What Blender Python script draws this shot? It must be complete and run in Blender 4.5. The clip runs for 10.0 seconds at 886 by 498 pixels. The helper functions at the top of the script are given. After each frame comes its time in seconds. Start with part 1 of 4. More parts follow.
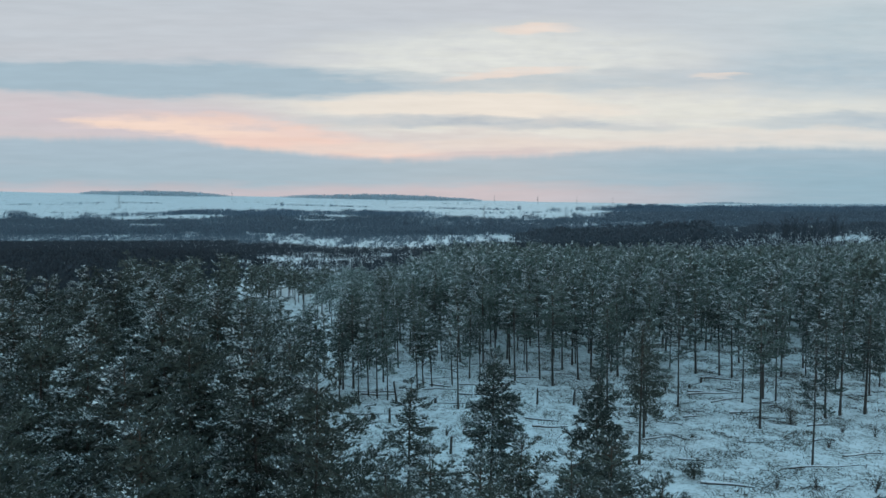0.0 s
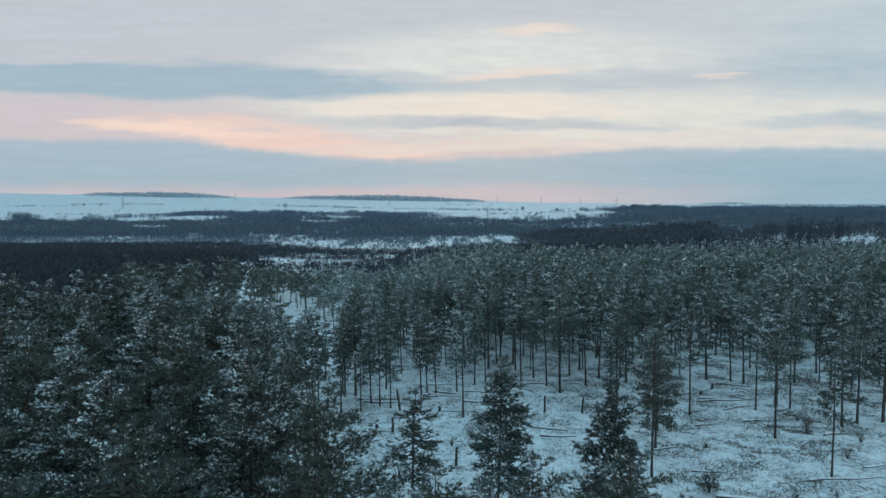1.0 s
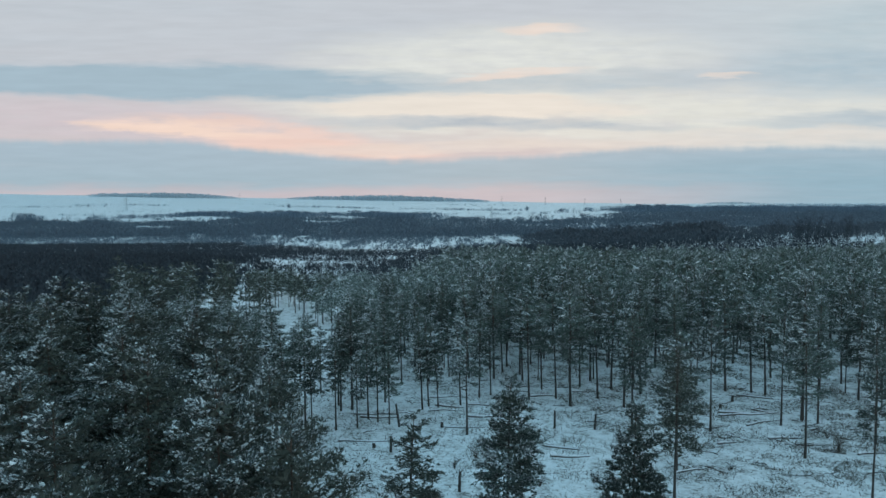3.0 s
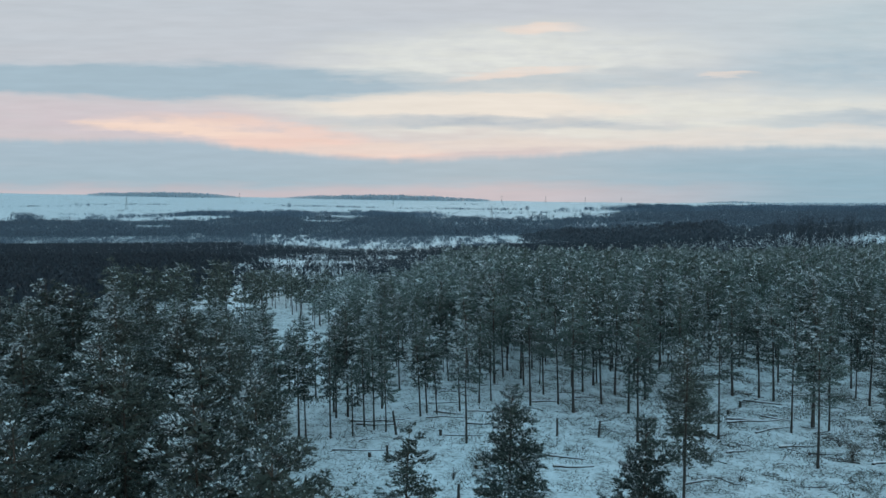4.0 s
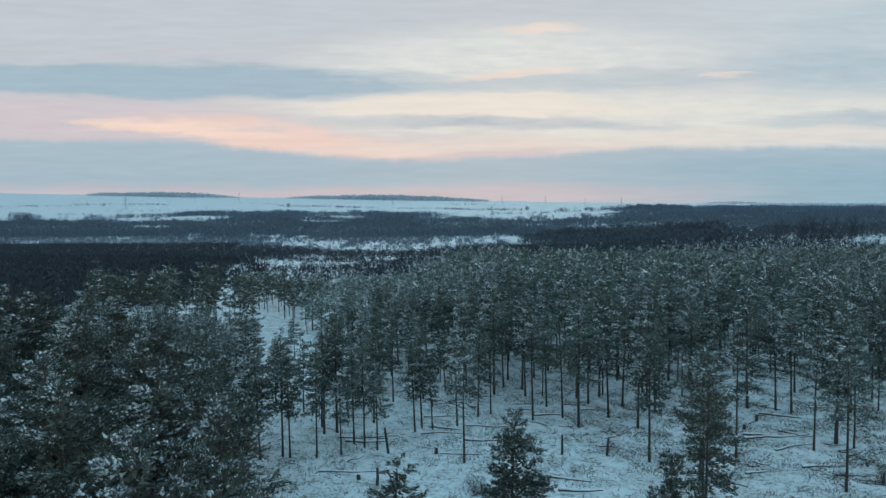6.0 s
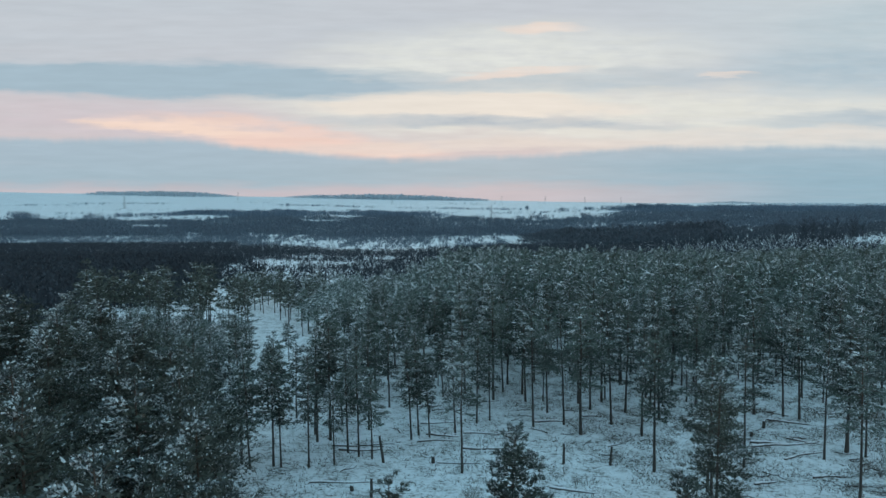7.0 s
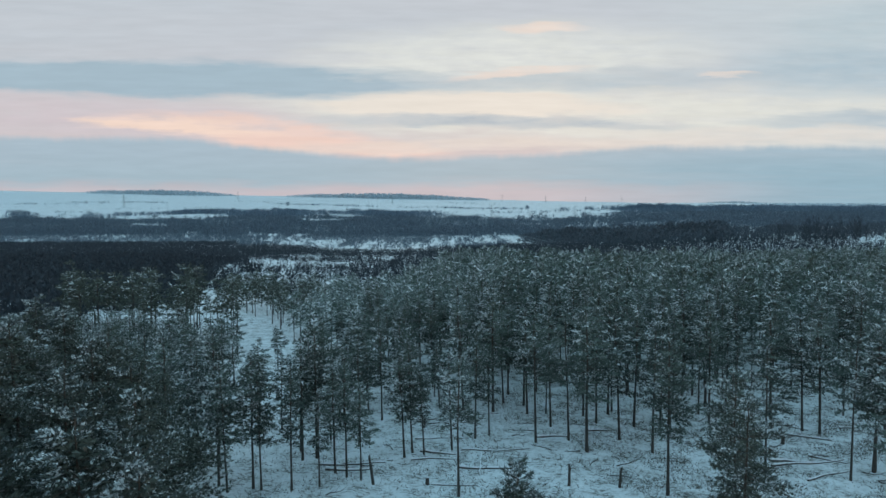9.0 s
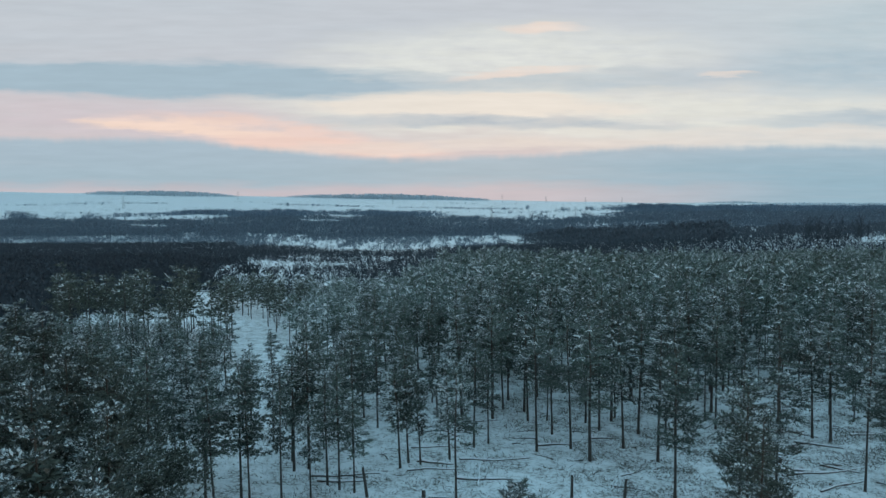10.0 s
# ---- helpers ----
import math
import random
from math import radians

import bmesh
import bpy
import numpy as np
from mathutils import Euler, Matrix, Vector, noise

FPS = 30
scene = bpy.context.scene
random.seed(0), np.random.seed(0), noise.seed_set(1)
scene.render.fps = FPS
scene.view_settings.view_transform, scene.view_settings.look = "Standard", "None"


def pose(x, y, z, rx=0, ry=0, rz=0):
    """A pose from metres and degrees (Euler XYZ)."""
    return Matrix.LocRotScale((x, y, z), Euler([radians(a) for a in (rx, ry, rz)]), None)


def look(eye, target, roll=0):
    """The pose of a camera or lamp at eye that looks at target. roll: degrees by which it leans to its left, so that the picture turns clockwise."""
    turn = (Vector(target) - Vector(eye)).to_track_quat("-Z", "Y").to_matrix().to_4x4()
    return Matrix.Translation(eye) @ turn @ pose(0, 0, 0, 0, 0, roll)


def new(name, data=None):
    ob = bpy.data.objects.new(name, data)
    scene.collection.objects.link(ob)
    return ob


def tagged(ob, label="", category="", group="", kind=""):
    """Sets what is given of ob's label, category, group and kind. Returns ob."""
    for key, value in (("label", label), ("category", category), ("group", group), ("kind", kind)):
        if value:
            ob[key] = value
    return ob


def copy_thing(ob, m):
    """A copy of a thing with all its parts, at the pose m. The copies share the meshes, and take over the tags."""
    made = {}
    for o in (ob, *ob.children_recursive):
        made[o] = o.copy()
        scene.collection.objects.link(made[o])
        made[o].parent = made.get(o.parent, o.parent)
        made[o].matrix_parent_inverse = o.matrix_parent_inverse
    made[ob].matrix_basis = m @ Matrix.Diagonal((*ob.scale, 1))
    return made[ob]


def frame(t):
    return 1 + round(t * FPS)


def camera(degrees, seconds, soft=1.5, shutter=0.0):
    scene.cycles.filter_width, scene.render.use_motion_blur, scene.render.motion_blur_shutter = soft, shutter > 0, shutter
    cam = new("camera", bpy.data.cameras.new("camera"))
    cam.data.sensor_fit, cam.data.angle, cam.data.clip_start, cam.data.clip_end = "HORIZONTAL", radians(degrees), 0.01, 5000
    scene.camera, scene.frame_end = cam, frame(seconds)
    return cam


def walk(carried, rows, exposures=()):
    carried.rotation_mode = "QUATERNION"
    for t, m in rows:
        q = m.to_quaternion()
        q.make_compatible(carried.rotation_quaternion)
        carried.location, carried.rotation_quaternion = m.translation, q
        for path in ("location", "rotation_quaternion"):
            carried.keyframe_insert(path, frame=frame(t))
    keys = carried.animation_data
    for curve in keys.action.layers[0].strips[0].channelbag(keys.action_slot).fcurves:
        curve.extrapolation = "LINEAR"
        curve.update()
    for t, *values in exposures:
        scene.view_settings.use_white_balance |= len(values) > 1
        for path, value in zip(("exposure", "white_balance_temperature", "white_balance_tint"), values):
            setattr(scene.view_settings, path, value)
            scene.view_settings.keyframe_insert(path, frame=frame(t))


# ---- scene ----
cam = camera(68.0, 10.0)
PATH = [
    (0.0, (-0.867, 1.800, 30.344), (1.253, 101.500, 22.875), 0.13),
    (0.5, (-0.880, 3.049, 30.420), (1.044, 102.799, 23.057), 0.13),
    (1.0, (-0.976, 4.503, 30.571), (0.648, 104.253, 23.217), 0.03),
    (1.5, (-0.957, 6.105, 30.608), (0.418, 105.805, 23.312), -0.07),
    (2.0, (-0.874, 7.786, 30.623), (0.401, 107.486, 23.330), -0.07),
    (2.5, (-0.760, 9.464, 30.634), (0.365, 109.214, 23.346), -0.07),
    (4.0, (-0.370, 14.203, 30.715), (0.601, 113.953, 23.282), -0.07),
    (4.5, (-0.248, 15.815, 30.720), (0.724, 115.565, 23.337), -0.07),
    (5.0, (-0.131, 17.497, 30.697), (0.842, 117.247, 23.313), -0.07),
    (5.5, (0.006, 19.100, 30.661), (0.979, 118.850, 23.278), -0.07),
    (7.0, (0.447, 23.559, 30.679), (1.516, 123.259, 23.192), 0.03),
    (7.5, (0.574, 25.094, 30.721), (1.644, 124.844, 23.234), 0.03),
    (8.0, (0.781, 26.626, 30.679), (1.799, 126.376, 23.144), 0.03),
    (8.5, (0.949, 28.192, 30.673), (1.967, 127.892, 23.138), 0.03),
    (9.0, (1.036, 29.726, 30.647), (2.052, 129.426, 23.062), 0.13),
    (9.5, (1.243, 31.235, 30.606), (2.259, 130.935, 23.021), 0.03),
    (10.0, (1.453, 32.746, 30.591), (2.420, 132.446, 23.057), 0.03),
]
walk(cam, [(t, look(eye, target, roll)) for t, eye, target, roll in PATH])

# ---- light, sky and exposure ----
def lin(r, g, b):
    """Linear colour from 8-bit sRGB values."""
    out = []
    for c in (r, g, b):
        c /= 255.0
        out.append(c / 12.92 if c <= 0.04045 else ((c + 0.055) / 1.055) ** 2.4)
    return (*out, 1.0)


scene.view_settings.exposure = 0.0

world = bpy.data.worlds.new("dusk_sky")
scene.world = world
world.use_nodes = True
wt = world.node_tree
wt.nodes.clear()


def sock(v, s):
    if isinstance(v, bpy.types.NodeSocket):
        wt.links.new(v, s)
    else:
        s.default_value = v


def wm(op, a, b=0.0, c=0.0):
    n = wt.nodes.new("ShaderNodeMath")
    n.operation = op
    sock(a, n.inputs[0]), sock(b, n.inputs[1]), sock(c, n.inputs[2])
    return n.outputs[0]


def wstep(v, lo, hi):
    n = wt.nodes.new("ShaderNodeMapRange")
    n.interpolation_type = "SMOOTHSTEP"
    sock(v, n.inputs[0]), sock(lo, n.inputs[1]), sock(hi, n.inputs[2])
    return n.outputs[0]


def wmix(f, a, b):
    n = wt.nodes.new("ShaderNodeMix")
    n.data_type = "RGBA"
    sock(f, n.inputs[0]), sock(a, n.inputs[6]), sock(b, n.inputs[7])
    return n.outputs[2]


def wnoise(x, y, scale_x, scale_y, detail, seed):
    co = wt.nodes.new("ShaderNodeCombineXYZ")
    sock(wm("MULTIPLY", x, scale_x), co.inputs[0]), sock(wm("MULTIPLY", y, scale_y), co.inputs[1])
    co.inputs[2].default_value = seed
    n = wt.nodes.new("ShaderNodeTexNoise")
    n.inputs["Scale"].default_value = 1.0
    n.inputs["Detail"].default_value = detail
    n.inputs["Roughness"].default_value = 0.55
    wt.links.new(co.outputs[0], n.inputs["Vector"])
    return wm("SUBTRACT", n.outputs["Fac"], 0.5)


def build_sky():
    tc = wt.nodes.new("ShaderNodeTexCoord")
    sep = wt.nodes.new("ShaderNodeSeparateXYZ")
    wt.links.new(tc.outputs["Generated"], sep.inputs[0])
    fwd = wm("MAXIMUM", wm("ABSOLUTE", sep.outputs[1]), 0.12)
    u0 = wm("DIVIDE", sep.outputs[0], fwd)
    v0 = wm("DIVIDE", sep.outputs[2], fwd)
    # wind-drawn wisps bend every edge of the clouds
    big = wnoise(u0, v0, 2.2, 9.0, 4.0, 1.7)
    fine = wnoise(u0, v0, 9.0, 60.0, 5.0, 5.1)
    u = wm("ADD", u0, wm("MULTIPLY", wnoise(u0, v0, 4.0, 16.0, 4.0, 9.3), 0.16))
    hair = wnoise(u0, v0, 14.0, 130.0, 8.0, 8.8)
    v = wm("ADD", wm("ADD", v0, 0.008), wm("ADD", wm("MULTIPLY", big, 0.034), wm("ADD", wm("MULTIPLY", fine, 0.024), wm("MULTIPLY", hair, 0.008))))

    torn = wm("MAXIMUM", wm("ADD", 1.0, wm("ADD", wm("MULTIPLY", wnoise(u0, v0, 9.0, 75.0, 9.0, 4.4), 1.5), wm("MULTIPLY", wnoise(u0, v0, 30.0, 90.0, 6.0, 6.1), 0.9))), 0.15)

    def blob(cu, cv, ru, rv, tilt=0.0, power=1.0, rag=1.0):
        """Soft oval of cloud about (cu, cv), drawn out along the wind."""
        du = wm("SUBTRACT", u, cu)
        dv = wm("SUBTRACT", wm("SUBTRACT", v, cv), wm("MULTIPLY", du, tilt))
        q = wm("ADD", wm("POWER", wm("ABSOLUTE", wm("DIVIDE", du, ru)), 2.0), wm("POWER", wm("ABSOLUTE", wm("DIVIDE", dv, rv)), 2.0))
        m = wm("MULTIPLY", wstep(q, 1.0, 0.0), power)
        return wm("MINIMUM", wm("MULTIPLY", m, wm("POWER", torn, rag)), 1.0)

    # lilac-grey upper veil, creamy middle, pink low air
    col = wmix(wstep(v, 0.06, 0.26), lin(217, 204, 205), lin(203, 206, 213))
    col = wmix(wm("MULTIPLY", wstep(u, 0.15, 0.65), 0.75), col, lin(209, 217, 221))
    wisps = wstep(wnoise(u0, v0, 3.0, 26.0, 6.0, 3.3), -0.1, 0.28)
    col = wmix(wm("MULTIPLY", wisps, 0.22), col, lin(186, 197, 207))
    # creamy light round the hidden sun
    col = wmix(blob(0.09, 0.215, 0.40, 0.075, 0.03, 0.85), col, lin(229, 229, 225))
    col = wmix(blob(0.30, 0.135, 0.80, 0.065, -0.02, 0.9), col, lin(232, 229, 222))
    col = wmix(blob(0.06, 0.150, 0.30, 0.024, 0.0, 1.7), col, lin(240, 229, 219))
    # blue-grey bars of cloud
    col = wmix(blob(-0.52, 0.187, 0.70, 0.031, -0.012, 1.5), col, lin(172, 191, 204))
    col = wmix(blob(0.20, 0.186, 0.40, 0.020, 0.02, 0.55), col, lin(182, 195, 206))
    col = wmix(blob(0.10, 0.124, 0.36, 0.014, -0.012, 0.72, 1.3), col, lin(187, 195, 204))
    col = wmix(blob(0.66, 0.196, 0.26, 0.050, -0.05, 0.65), col, lin(178, 196, 208))
    col = wmix(blob(0.68, 0.128, 0.26, 0.017, 0.0, 0.75), col, lin(187, 199, 209))
    col = wmix(blob(0.66, 0.27, 0.20, 0.050, 0.12, 0.5), col, lin(184, 200, 209))
    # rose and peach streaks
    col = wmix(blob(-0.52, 0.128, 0.42, 0.040, -0.03, 0.75), col, lin(217, 203, 208))
    col = wmix(blob(-0.28, 0.110, 0.26, 0.026, -0.09, 1.05, 1.6), col, lin(243, 214, 205))
    col = wmix(blob(-0.38, 0.113, 0.19, 0.014, -0.07, 1.0, 2.2), col, lin(252, 222, 207))
    col = wmix(blob(-0.14, 0.086, 0.22, 0.015, -0.07, 0.95, 1.6), col, lin(246, 213, 202))
    col = wmix(blob(0.10, 0.088, 0.45, 0.014, 0.02, 0.6), col, lin(235, 221, 213))
    col = wmix(blob(0.55, 0.105, 0.40, 0.018, 0.0, 0.6), col, lin(232, 222, 216))
    col = wmix(blob(0.14, 0.266, 0.085, 0.009, 0.02, 0.8), col, lin(242, 224, 214))
    col = wmix(blob(0.12, 0.197, 0.12, 0.008, 0.09, 0.75), col, lin(241, 222, 212))
    col = wmix(blob(0.44, 0.194, 0.07, 0.006, -0.02, 0.7), col, lin(240, 223, 213))
    # long bank of grey-blue cloud above the horizon, with a ragged upper edge
    edge = wm("ADD", wm("SUBTRACT", 0.088, wm("MULTIPLY", wstep(u0, -0.5, 0.3), 0.010)), wm("ADD", wm("MULTIPLY", wnoise(u0, v0, 14.0, 3.0, 8.0, 2.2), 0.014), wm("ADD", wm("MULTIPLY", fine, 0.012), wm("MULTIPLY", wnoise(u0, v0, 55.0, 20.0, 6.0, 3.9), 0.007))))
    dip = wm("MULTIPLY", wstep(wm("ABSOLUTE", wm("ADD", u, 0.04)), 0.40, 0.0), -0.024)
    edge = wm("ADD", edge, dip)
    bank = wm("SUBTRACT", 1.0, wstep(wm("SUBTRACT", v0, edge), -0.006, 0.008))
    bank_col = wmix(wstep(v, 0.020, 0.085), lin(170, 190, 202), lin(175, 192, 205))
    bank_col = wmix(wm("MULTIPLY", wstep(u, -0.05, 0.55), wm("SUBTRACT", 0.85, wm("MULTIPLY", wstep(v, 0.04, 0.085), 0.55))), bank_col, lin(154, 184, 200))
    bank_col = wmix(wm("MULTIPLY", wstep(wnoise(u0, v0, 2.5, 40.0, 5.0, 7.7), -0.05, 0.3), 0.35), bank_col, lin(190, 198, 208))
    low = wm("MULTIPLY", wm("SUBTRACT", 1.0, wstep(v, 0.016, 0.040)), wm("SUBTRACT", 1.0, wstep(u, 0.05, 0.65)))
    bank_col = wmix(wm("MULTIPLY", low, 0.85), bank_col, lin(211, 196, 201))
    col = wmix(bank, col, bank_col)
    # high overhead, out of view, a bright blue set to light the snow
    zenith = wstep(sep.outputs[2], 0.30, 0.62)
    col = wmix(zenith, col, ZENITH_BLUE)
    # hair-fine streaks through all of it
    streak = wm("ADD", 1.0, wm("ADD", wm("MULTIPLY", hair, 0.16), wm("MULTIPLY", fine, 0.08)))
    tone = wt.nodes.new("ShaderNodeVectorMath")
    tone.operation = "SCALE"
    wt.links.new(col, tone.inputs[0]), wt.links.new(streak, tone.inputs["Scale"])
    cool = wt.nodes.new("ShaderNodeVectorMath")
    cool.operation = "MULTIPLY"
    wt.links.new(tone.outputs[0], cool.inputs[0])
    cool.inputs[1].default_value = (0.965, 1.005, 1.012)
    col = cool.outputs[0]
    # clear twilight sky behind the cloud
    sky = wt.nodes.new("ShaderNodeTexSky")
    sky.sky_type, sky.sun_disc = "NISHITA", False
    sky.sun_elevation, sky.sun_rotation = radians(4.0), radians(6.0)
    sky.air_density, sky.dust_density = 1.2, 2.0
    scaled = wt.nodes.new("ShaderNodeVectorMath")
    scaled.operation = "SCALE"
    wt.links.new(sky.outputs[0], scaled.inputs[0])
    scaled.inputs["Scale"].default_value = 0.02
    col = wmix(0.94, scaled.outputs[0], col)
    bg = wt.nodes.new("ShaderNodeBackground")
    out = wt.nodes.new("ShaderNodeOutputWorld")
    wt.links.new(col, bg.inputs[0])
    bg.inputs[1].default_value = 1.0
    wt.links.new(bg.outputs[0], out.inputs[0])


ZENITH_BLUE = (0.42, 0.76, 0.96, 1.0)
build_sky()

sun = bpy.data.lights.new("sun", "SUN")
sun.energy, sun.angle, sun.color = 0.5, radians(20), (1.0, 0.86, 0.74)
sun_ob = new("sun", sun)
sun_ob.matrix_world = look((30, 300, 40), (0, 0, 0))


# ---- materials ----
def material(name, build):
    m = bpy.data.materials.new(name)
    m.use_nodes = True
    nt = m.node_tree
    b = nt.nodes["Principled BSDF"]
    build(nt, b)
    return m


def noise_node(nt, scale, detail=5.0, rough=0.55, coord="Object", stretch=None):
    tc = nt.nodes.new("ShaderNodeTexCoord")
    src = tc.outputs[coord]
    if stretch:
        mp = nt.nodes.new("ShaderNodeMapping")
        mp.inputs["Scale"].default_value = stretch
        nt.links.new(src, mp.inputs[0])
        src = mp.outputs[0]
    n = nt.nodes.new("ShaderNodeTexNoise")
    n.inputs["Scale"].default_value, n.inputs["Detail"].default_value, n.inputs["Roughness"].default_value = scale, detail, rough
    nt.links.new(src, n.inputs["Vector"])
    return n.outputs["Fac"]


def ramp(nt, fac, stops):
    r = nt.nodes.new("ShaderNodeValToRGB")
    while len(r.color_ramp.elements) < len(stops):
        r.color_ramp.elements.new(0.5)
    for e, (p, c) in zip(r.color_ramp.elements, stops):
        e.position, e.color = p, (*c, 1.0)
    nt.links.new(fac, r.inputs[0])
    return r.outputs[0]


def mix_col(nt, fac, a, b):
    n = nt.nodes.new("ShaderNodeMix")
    n.data_type = "RGBA"
    for v, s in ((fac, n.inputs[0]), (a, n.inputs[6]), (b, n.inputs[7])):
        if isinstance(v, bpy.types.NodeSocket):
            nt.links.new(v, s)
        else:
            s.default_value = v
    return n.outputs[2]


def bump(nt, b, height, strength, distance):
    n = nt.nodes.new("ShaderNodeBump")
    n.inputs["Strength"].default_value, n.inputs["Distance"].default_value = strength, distance
    nt.links.new(height, n.inputs["Height"])
    nt.links.new(n.outputs[0], b.inputs["Normal"])


def island_colour(stops, rough=0.75, vary_by_object=0.0):
    """Foliage and twig colour that differs from blade to blade and tree to tree."""
    def build(nt, b):
        geo = nt.nodes.new("ShaderNodeNewGeometry")
        c = ramp(nt, geo.outputs["Random Per Island"], stops)
        if vary_by_object:
            info = nt.nodes.new("ShaderNodeObjectInfo")
            hsv = nt.nodes.new("ShaderNodeHueSaturation")
            mr = nt.nodes.new("ShaderNodeMapRange")
            mr.inputs[3].default_value, mr.inputs[4].default_value = 1 - vary_by_object, 1 + vary_by_object
            nt.links.new(info.outputs["Random"], mr.inputs[0])
            nt.links.new(mr.outputs[0], hsv.inputs["Value"])
            nt.links.new(c, hsv.inputs["Color"])
            c = hsv.outputs[0]
        nt.links.new(c, b.inputs["Base Color"])
        b.inputs["Roughness"].default_value = rough
        b.inputs["Specular IOR Level"].default_value = 0.2
    return build


def build_bark(nt, b):
    n = noise_node(nt, 3.0, 6.0, 0.6, stretch=(3, 3, 0.6))
    low = ramp(nt, n, [(0.3, (0.032, 0.028, 0.026)), (0.7, (0.080, 0.070, 0.064))])
    high = ramp(nt, n, [(0.3, (0.050, 0.036, 0.029)), (0.7, (0.115, 0.080, 0.060))])
    tc = nt.nodes.new("ShaderNodeTexCoord")
    sp = nt.nodes.new("ShaderNodeSeparateXYZ")
    nt.links.new(tc.outputs["Object"], sp.inputs[0])
    mr = nt.nodes.new("ShaderNodeMapRange")
    mr.inputs[1].default_value, mr.inputs[2].default_value = 6.0, 12.0
    nt.links.new(sp.outputs[2], mr.inputs[0])
    nt.links.new(mix_col(nt, mr.outputs[0], low, high), b.inputs["Base Color"])
    b.inputs["Roughness"].default_value = 0.9
    bump(nt, b, n, 0.6, 0.03)


def build_snow_ground(nt, b):
    big = noise_node(nt, 0.05, 5.0, 0.6)
    mid = noise_node(nt, 0.42, 9.0, 0.72)
    fine = noise_node(nt, 2.2, 7.0, 0.75, stretch=(0.8, 1.5, 1.0))
    snow = ramp(nt, fine, [(0.3, (0.54, 0.58, 0.61)), (0.62, (0.87, 0.89, 0.91))])
    grass = ramp(nt, fine, [(0.40, (0.22, 0.22, 0.20)), (0.62, (0.07, 0.07, 0.06))])
    # dead grass and litter show through where the cover is thin
    thin = nt.nodes.new("ShaderNodeMath")
    thin.operation = "MULTIPLY"
    nt.links.new(ramp(nt, fine, [(0.45, (0, 0, 0)), (0.55, (1, 1, 1))]), thin.inputs[0])
    nt.links.new(ramp(nt, mid, [(0.42, (0.10, 0.10, 0.10)), (0.60, (0.95, 0.95, 0.95))]), thin.inputs[1])
    nt.links.new(mix_col(nt, thin.outputs[0], snow, grass), b.inputs["Base Color"])
    b.inputs["Roughness"].default_value = 0.85
    b.inputs["Specular IOR Level"].default_value = 0.2
    bump(nt, b, mid, 0.5, 0.25)


def build_log_snow(nt, b):
    n = noise_node(nt, 2.0, 5.0)
    nt.links.new(ramp(nt, n, [(0.3, (0.72, 0.76, 0.80)), (0.7, (0.86, 0.88, 0.90))]), b.inputs["Base Color"])
    b.inputs["Roughness"].default_value = 0.8


def build_metal(nt, b):
    n = noise_node(nt, 0.8, 4.0)
    nt.links.new(ramp(nt, n, [(0.3, (0.16, 0.17, 0.18)), (0.7, (0.26, 0.27, 0.28))]), b.inputs["Base Color"])
    b.inputs["Metallic"].default_value, b.inputs["Roughness"].default_value = 0.6, 0.6


BARK = material("pine_bark", build_bark)
# base tone lifted as a stand-in for haze among the trees
NEEDLE = material("pine_needles", island_colour([(0.0, (0.046, 0.056, 0.047)), (0.6, (0.075, 0.088, 0.073)), (1.0, (0.124, 0.139, 0.117))], 0.7, 0.25))
def rimed_needles(stops, least, most):
    """Needles dusted with rime, more on some trees than on others."""
    def build(nt, b):
        geo = nt.nodes.new("ShaderNodeNewGeometry")
        c = ramp(nt, geo.outputs["Random Per Island"], stops)
        tree = noise_node(nt, 0.16, 2.0, 0.5, coord="Object")
        info = nt.nodes.new("ShaderNodeObjectInfo")
        add = nt.nodes.new("ShaderNodeMath")
        add.operation = "MULTIPLY_ADD"
        nt.links.new(info.outputs["Random"], add.inputs[0])
        add.inputs[1].default_value = 0.35
        nt.links.new(tree, add.inputs[2])
        mr = nt.nodes.new("ShaderNodeMapRange")
        mr.inputs[1].default_value, mr.inputs[2].default_value = 0.45, 0.95
        mr.inputs[3].default_value, mr.inputs[4].default_value = least, most
        nt.links.new(add.outputs[0], mr.inputs[0])
        hsv = nt.nodes.new("ShaderNodeHueSaturation")
        nt.links.new(mr.outputs[0], hsv.inputs["Value"])
        nt.links.new(c, hsv.inputs["Color"])
        nt.links.new(hsv.outputs[0], b.inputs["Base Color"])
        b.inputs["Roughness"].default_value = 0.75
        b.inputs["Specular IOR Level"].default_value = 0.2
    return build


RIMED = material("rime_dusted_needles", rimed_needles([(0.0, (0.07, 0.09, 0.092)), (0.6, (0.155, 0.185, 0.19)), (1.0, (0.34, 0.385, 0.395))], 0.6, 1.35))
# rime, plus a lift of the whole tone that stands in for haze
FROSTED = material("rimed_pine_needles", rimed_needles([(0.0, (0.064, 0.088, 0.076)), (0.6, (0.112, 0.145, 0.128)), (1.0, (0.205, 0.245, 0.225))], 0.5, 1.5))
TREE_SNOW = material("snow_on_needles", island_colour([(0.0, (0.42, 0.46, 0.47)), (0.6, (0.62, 0.66, 0.67)), (1.0, (0.84, 0.87, 0.88))], 0.85))
TWIG = material("bare_twigs", island_colour([(0.0, (0.040, 0.036, 0.034)), (1.0, (0.105, 0.092, 0.082))], 0.9))
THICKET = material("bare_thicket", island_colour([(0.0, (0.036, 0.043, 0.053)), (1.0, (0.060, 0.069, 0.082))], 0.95))
